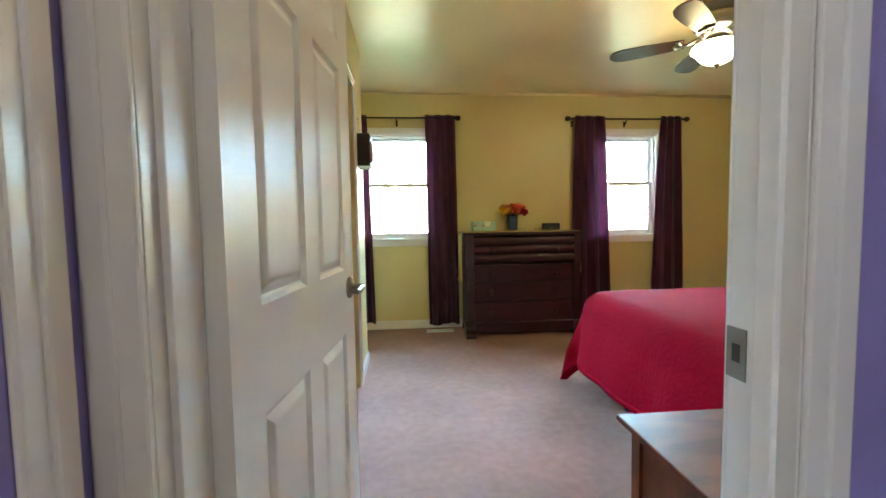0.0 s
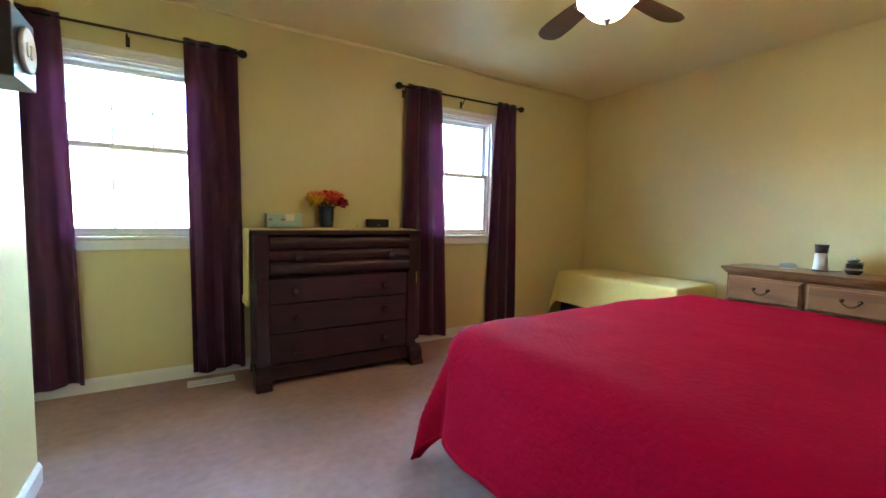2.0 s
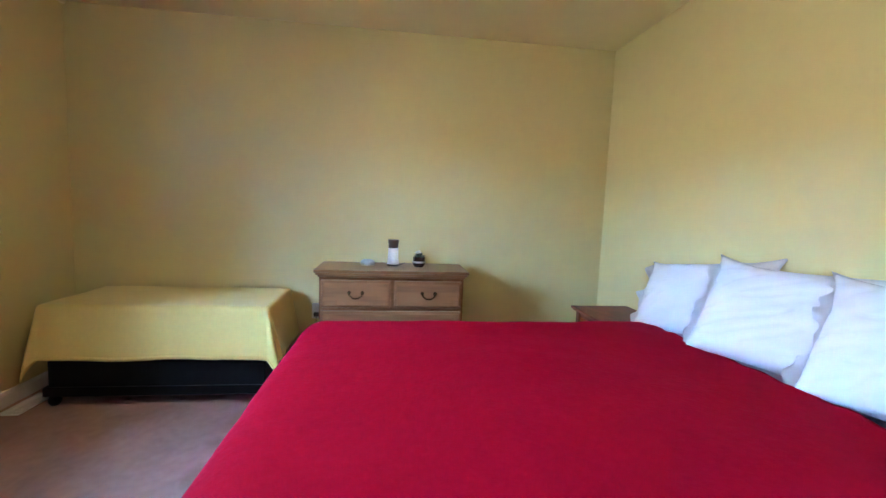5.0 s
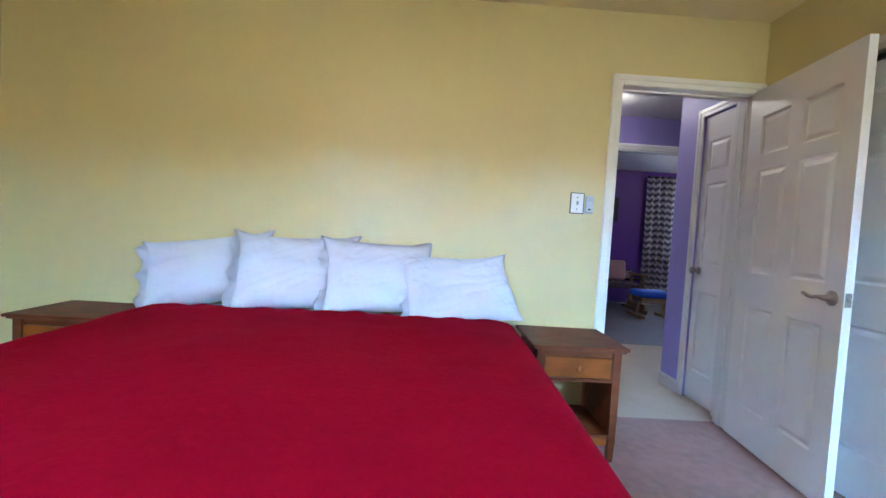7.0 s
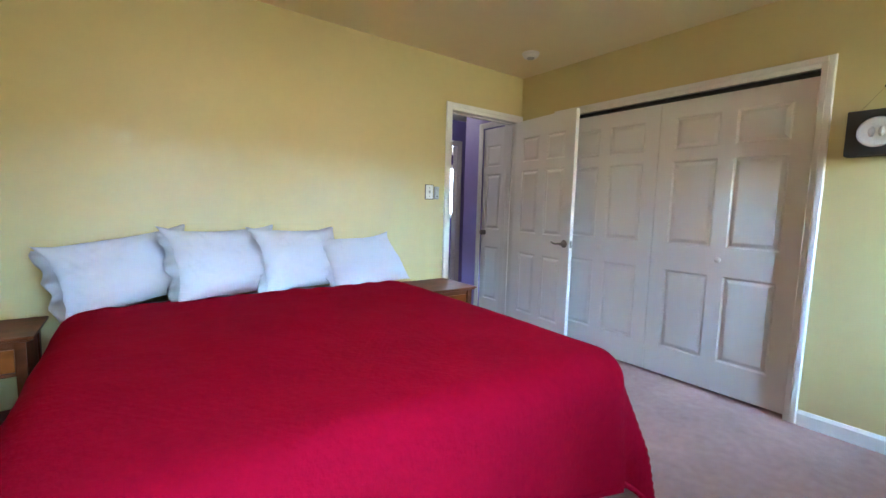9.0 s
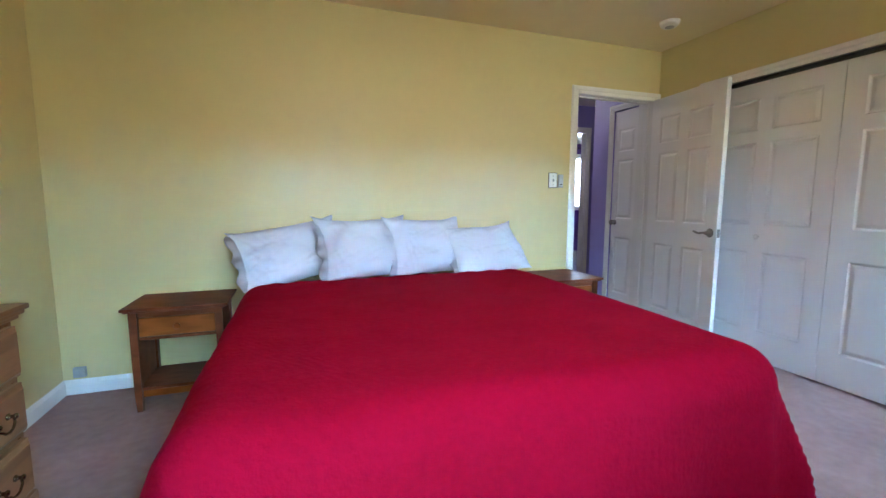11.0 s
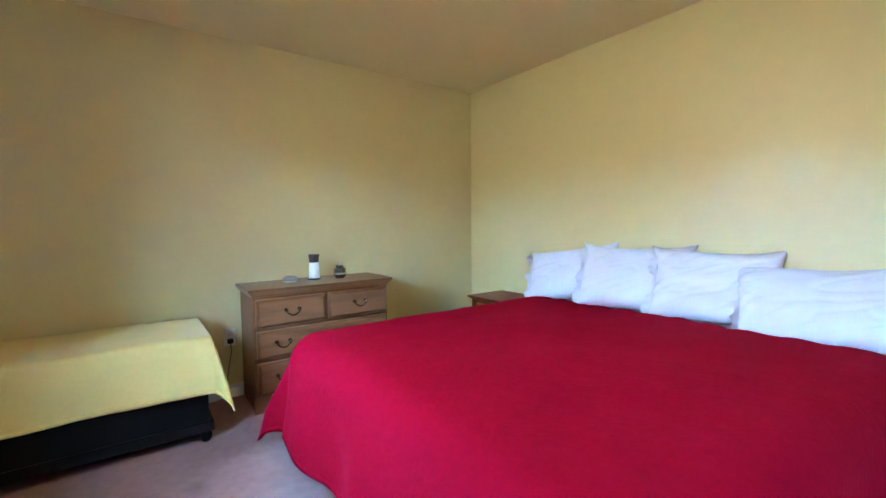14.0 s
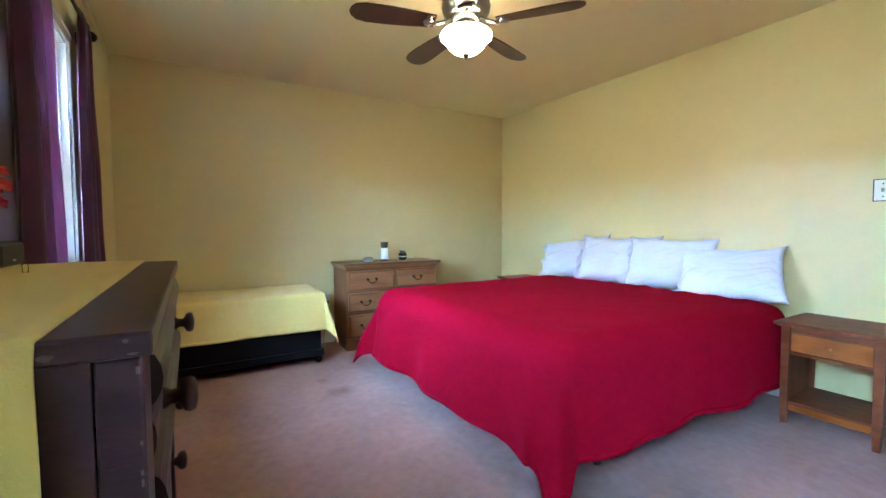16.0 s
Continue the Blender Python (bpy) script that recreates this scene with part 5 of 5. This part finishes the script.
part("window_frame", boxes([(V0, V0 + 0.04, BACKY - 0.08, BACKY + 0.01, VZ0, VZ1), (V1 - 0.04, V1, BACKY - 0.08, BACKY + 0.01, VZ0, VZ1), (V0 + 0.04, V1 - 0.04, BACKY - 0.08, BACKY + 0.01, VZ0, VZ0 + 0.04), (V0 + 0.04, V1 - 0.04, BACKY - 0.08, BACKY + 0.01, VZ1 - 0.04, VZ1), (V0 + 0.04, V1 - 0.04, BACKY - 0.07, BACKY - 0.03, 1.56, 1.60)], 0.003), VINYL, w3)
xm = (V0 + V1) / 2
part("grille", boxes([(xm - 0.15, xm - 0.138, BACKY - 0.05, BACKY - 0.045, VZ0 + 0.04, VZ1 - 0.04), (xm + 0.138, xm + 0.15, BACKY - 0.05, BACKY - 0.045, VZ0 + 0.04, VZ1 - 0.04), (V0 + 0.04, V1 - 0.04, BACKY - 0.0495, BACKY - 0.0455, 1.28, 1.292), (V0 + 0.04, V1 - 0.04, BACKY - 0.0495, BACKY - 0.0455, 1.86, 1.872)]), VINYL, w3)
part("casing", boxes([(V0 - 0.06, V0, BACKY, BACKY + 0.015, VZ0 - 0.06, VZ1 + 0.06), (V1, V1 + 0.06, BACKY, BACKY + 0.015, VZ0 - 0.06, VZ1 + 0.06), (V0, V1, BACKY, BACKY + 0.015, VZ1, VZ1 + 0.06), (V0, V1, BACKY, BACKY + 0.03, VZ0 - 0.06, VZ0)], 0.003), TRIM, w3)
structure("backdrop_far", box(-5.6, 0.4, BACKY - 2.05, BACKY - 2.0, 0.7, 4.5), SKYFAR, "bright white sky beyond the far window", "sky")


def chevron():
    m = mat("grey and white chevron fabric", (0.75, 0.75, 0.75), 0.85, scale=10, vary=0.03)
    nt = m.node_tree
    n, l = nt.nodes, nt.links
    tc, sep = n.new("ShaderNodeTexCoord"), n.new("ShaderNodeSeparateXYZ")
    l.new(tc.outputs["Object"], sep.inputs[0])

    def op(kind, a, b=None):
        q = n.new("ShaderNodeMath")
        q.operation = kind
        for i, v in enumerate((a, b)):
            if v is None:
                continue
            if isinstance(v, float):
                q.inputs[i].default_value = v
            else:
                l.new(v, q.inputs[i])
        return q.outputs[0]
    zig = op("PINGPONG", sep.outputs["X"], 0.05)
    f = op("GREATER_THAN", op("PINGPONG", op("ADD", sep.outputs["Z"], op("MULTIPLY", zig, 0.8)), 0.055), 0.0275)
    mix = n.new("ShaderNodeMix")
    mix.data_type = "RGBA"
    mix.inputs["A"].default_value, mix.inputs["B"].default_value = (0.75, 0.75, 0.75, 1), (0.16, 0.18, 0.20, 1)
    l.new(f, mix.inputs["Factor"])
    l.new(mix.outputs["Result"], n["Principled BSDF"].inputs["Base Color"])
    return m


CHEV = chevron()
bm = bmesh.new()
rows = []
for j in range(14):
    z = 2.35 + (0.10 - 2.30) * j / 13
    rows.append([bm.verts.new((-2.29 + 0.61 * i / 48, BACKY + 0.09 + 0.028 * math.sin(2 * math.pi * i / 48 * 5 + 0.2 * j), z)) for i in range(49)])
for a, b in zip(rows, rows[1:]):
    for i in range(48):
        bm.faces.new((a[i], a[i + 1], b[i + 1], b[i]))
bmesh.ops.solidify(bm, geom=bm.faces[:], thickness=0.002)
tagged(put(bm, "curtain", CHEV, None, True), "long grey and white chevron curtain beside the far window", "curtain")
r = thing("curtain_rod", "dark curtain rod above the far window", "curtain rod", "", (-2.5, BACKY, 2.33))
part("bar", tube([(-1.0, 0.09, 0), (0.78, 0.09, 0)], 0.010, 10), BRONZE, r, "", True)
part("finial", lathe([(0, -0.02), (0.022, 0.0), (0.028, 0.02), (0.018, 0.04), (0, 0.045)], 14, pose(0.78, 0.09, 0, 0, 90, 0)), BRONZE, r, "", True)
for x in (-0.6, 0.7):
    part("bracket", tube([(x, 0, -0.02), (x, 0.09, -0.01)], 0.006, 6), BRONZE, r)

pic = thing("picture", "dark poster with a red shape on the violet wall", "picture", "", (-1.07, BACKY, 1.71))
part("canvas", box(-0.15, 0.15, 0, 0.02, -0.22, 0.22, 0.002), mat("dark printed canvas", (0.02, 0.015, 0.03), 0.5, scale=8, vary=0.5), pic)
part("print", prism([(-0.08, 0.08), (0.06, 0.11), (0.09, 0.05), (0.0, 0.03)], 0.0202, 0.0215), mat("red ink", (0.35, 0.02, 0.02), 0.5), pic, "red printed shape")
part("print", prism([(-0.03, -0.10), (0.03, -0.10), (0.03, -0.13), (-0.03, -0.13)], 0.0202, 0.0215), GREYP, pic, "pale printed shape")

BIRCH = mat("light brown wood", (0.32, 0.19, 0.09), 0.45, scale=5, vary=0.2, stretch=(1, 1, 4))
ch = thing("rocking_chair", "wooden glider chair with a tan blanket over its back", "chair", "", (-0.93, -3.50, 0))
part("seat", box(-0.28, 0.28, -0.25, 0.27, 0.38, 0.47, 0.03, 3), mat("dark floral cushion", (0.10, 0.08, 0.08), 0.9, scale=25, vary=0.9), ch, "dark patterned cushion")
part("backrest", box(-0.24, 0.24, -0.34, -0.24, 0.42, 0.80, 0.03, 3), mat("dark chair fabric", (0.08, 0.07, 0.07), 0.9), ch, "", False, pose(0, 0, 0, 8))
part("blanket", box(-0.26, 0.26, -0.37, -0.16, 0.50, 0.84, 0.05, 4), mat("tan fleece", (0.50, 0.33, 0.24), 0.95, scale=12, vary=0.12, bump=0.5, sheen=0.4), ch, "tan fleece blanket", True, pose(0, 0, 0, 8))
for s in (-1, 1):
    part("armrest", box(s * 0.33 - 0.04, s * 0.33 + 0.04, -0.28, 0.28, 0.58, 0.615, 0.01), BIRCH, ch)
    part("arm_post", boxes([(s * 0.33 - 0.02, s * 0.33 + 0.02, 0.18, 0.23, 0.14, 0.58), (s * 0.33 - 0.02, s * 0.33 + 0.02, -0.23, -0.18, 0.14, 0.58)], 0.004), BIRCH, ch)
    part("base_rail", box(s * 0.33 - 0.025, s * 0.33 + 0.025, -0.36, 0.36, 0.0, 0.06, 0.008), BIRCH, ch)
    part("swing_arm", boxes([(s * 0.33 - 0.012, s * 0.33 + 0.012, -0.30, 0.30, 0.06, 0.14)], 0.004), BIRCH, ch)
ot = thing("ottoman", "blue cushioned glider footstool on a wooden base", "footstool", "", (-1.22, -2.95, 0))
part("cushion", box(-0.26, 0.26, -0.20, 0.20, 0.31, 0.41, 0.04, 4), mat("bright blue cushion", (0.02, 0.10, 0.45), 0.85, scale=10, vary=0.12), ot, "bright blue cushion", True)
part("frame", boxes([(-0.22, 0.22, -0.16, -0.13, 0.24, 0.31), (-0.22, 0.22, 0.13, 0.16, 0.24, 0.31), (-0.22, -0.19, -0.13, 0.13, 0.24, 0.31), (0.19, 0.22, -0.13, 0.13, 0.24, 0.31)], 0.004), BIRCH, ot)
for s in (-1, 1):
    part("leg", prism([(s * 0.20, 0.05), (s * 0.24, 0.05), (s * 0.20, 0.24), (s * 0.16, 0.24)], -0.02, 0.02), BIRCH, ot)
    part("runner", box(s * 0.22 - 0.03, s * 0.22 + 0.03, -0.24, 0.24, 0.0, 0.05, 0.008), BIRCH, ot)
bsk = thing("side_table", "small dark round-footed side table beside the glider", "side table", "", (-1.36, -3.95, 0))
part("tabletop", box(-0.16, 0.16, -0.16, 0.16, 0.47, 0.50, 0.006), EBONY, bsk)
part("column", lathe([(0.12, 0), (0.12, 0.02), (0.025, 0.04), (0.022, 0.47)], 16), EBONY, bsk)
cup = thing("travel_cup", "white travel cup with a dark lid on the side table", "cup", "", (-1.30, -3.90, 0.50))
part("body", lathe([(0.0, 0), (0.034, 0), (0.042, 0.13), (0, 0.13)], 20), WHITEP, cup, "", True)
part("lid", lathe([(0.0, 0.13), (0.044, 0.13), (0.044, 0.142), (0.036, 0.155), (0, 0.155)], 20), BLACK, cup, "dark lid", True)
pl8 = thing("wall_plate", "white card fixed to the violet wall", "wall plate", "", (-0.83, BACKY, 1.62))
part("plate", box(-0.05, 0.05, 0.0, 0.006, -0.10, 0.10, 0.002), WHITEP, pl8)
ff = thing("ceiling_fan", "white ceiling fan with a lit globe in the far room", "ceiling fan", "", (-1.95, -2.75, CEIL))
part("motor_housing", lathe([(0, 0), (0.09, 0), (0.11, -0.06), (0.11, -0.14), (0.06, -0.18), (0, -0.18)], 24), WHITEP, ff, "", True)
part("globe", lathe([(0.05, -0.18), (0.09, -0.20), (0.10, -0.25), (0.06, -0.30), (0, -0.315)], 24), BOWL, ff, "lit glass globe", True)
for k in range(4):
    part("blade", box(0.14, 0.58, -0.065, 0.065, -0.125, -0.117, 0.002), WHITEP, ff, "", False, pose(0, 0, 0, 0, 0, 20 + 90 * k))
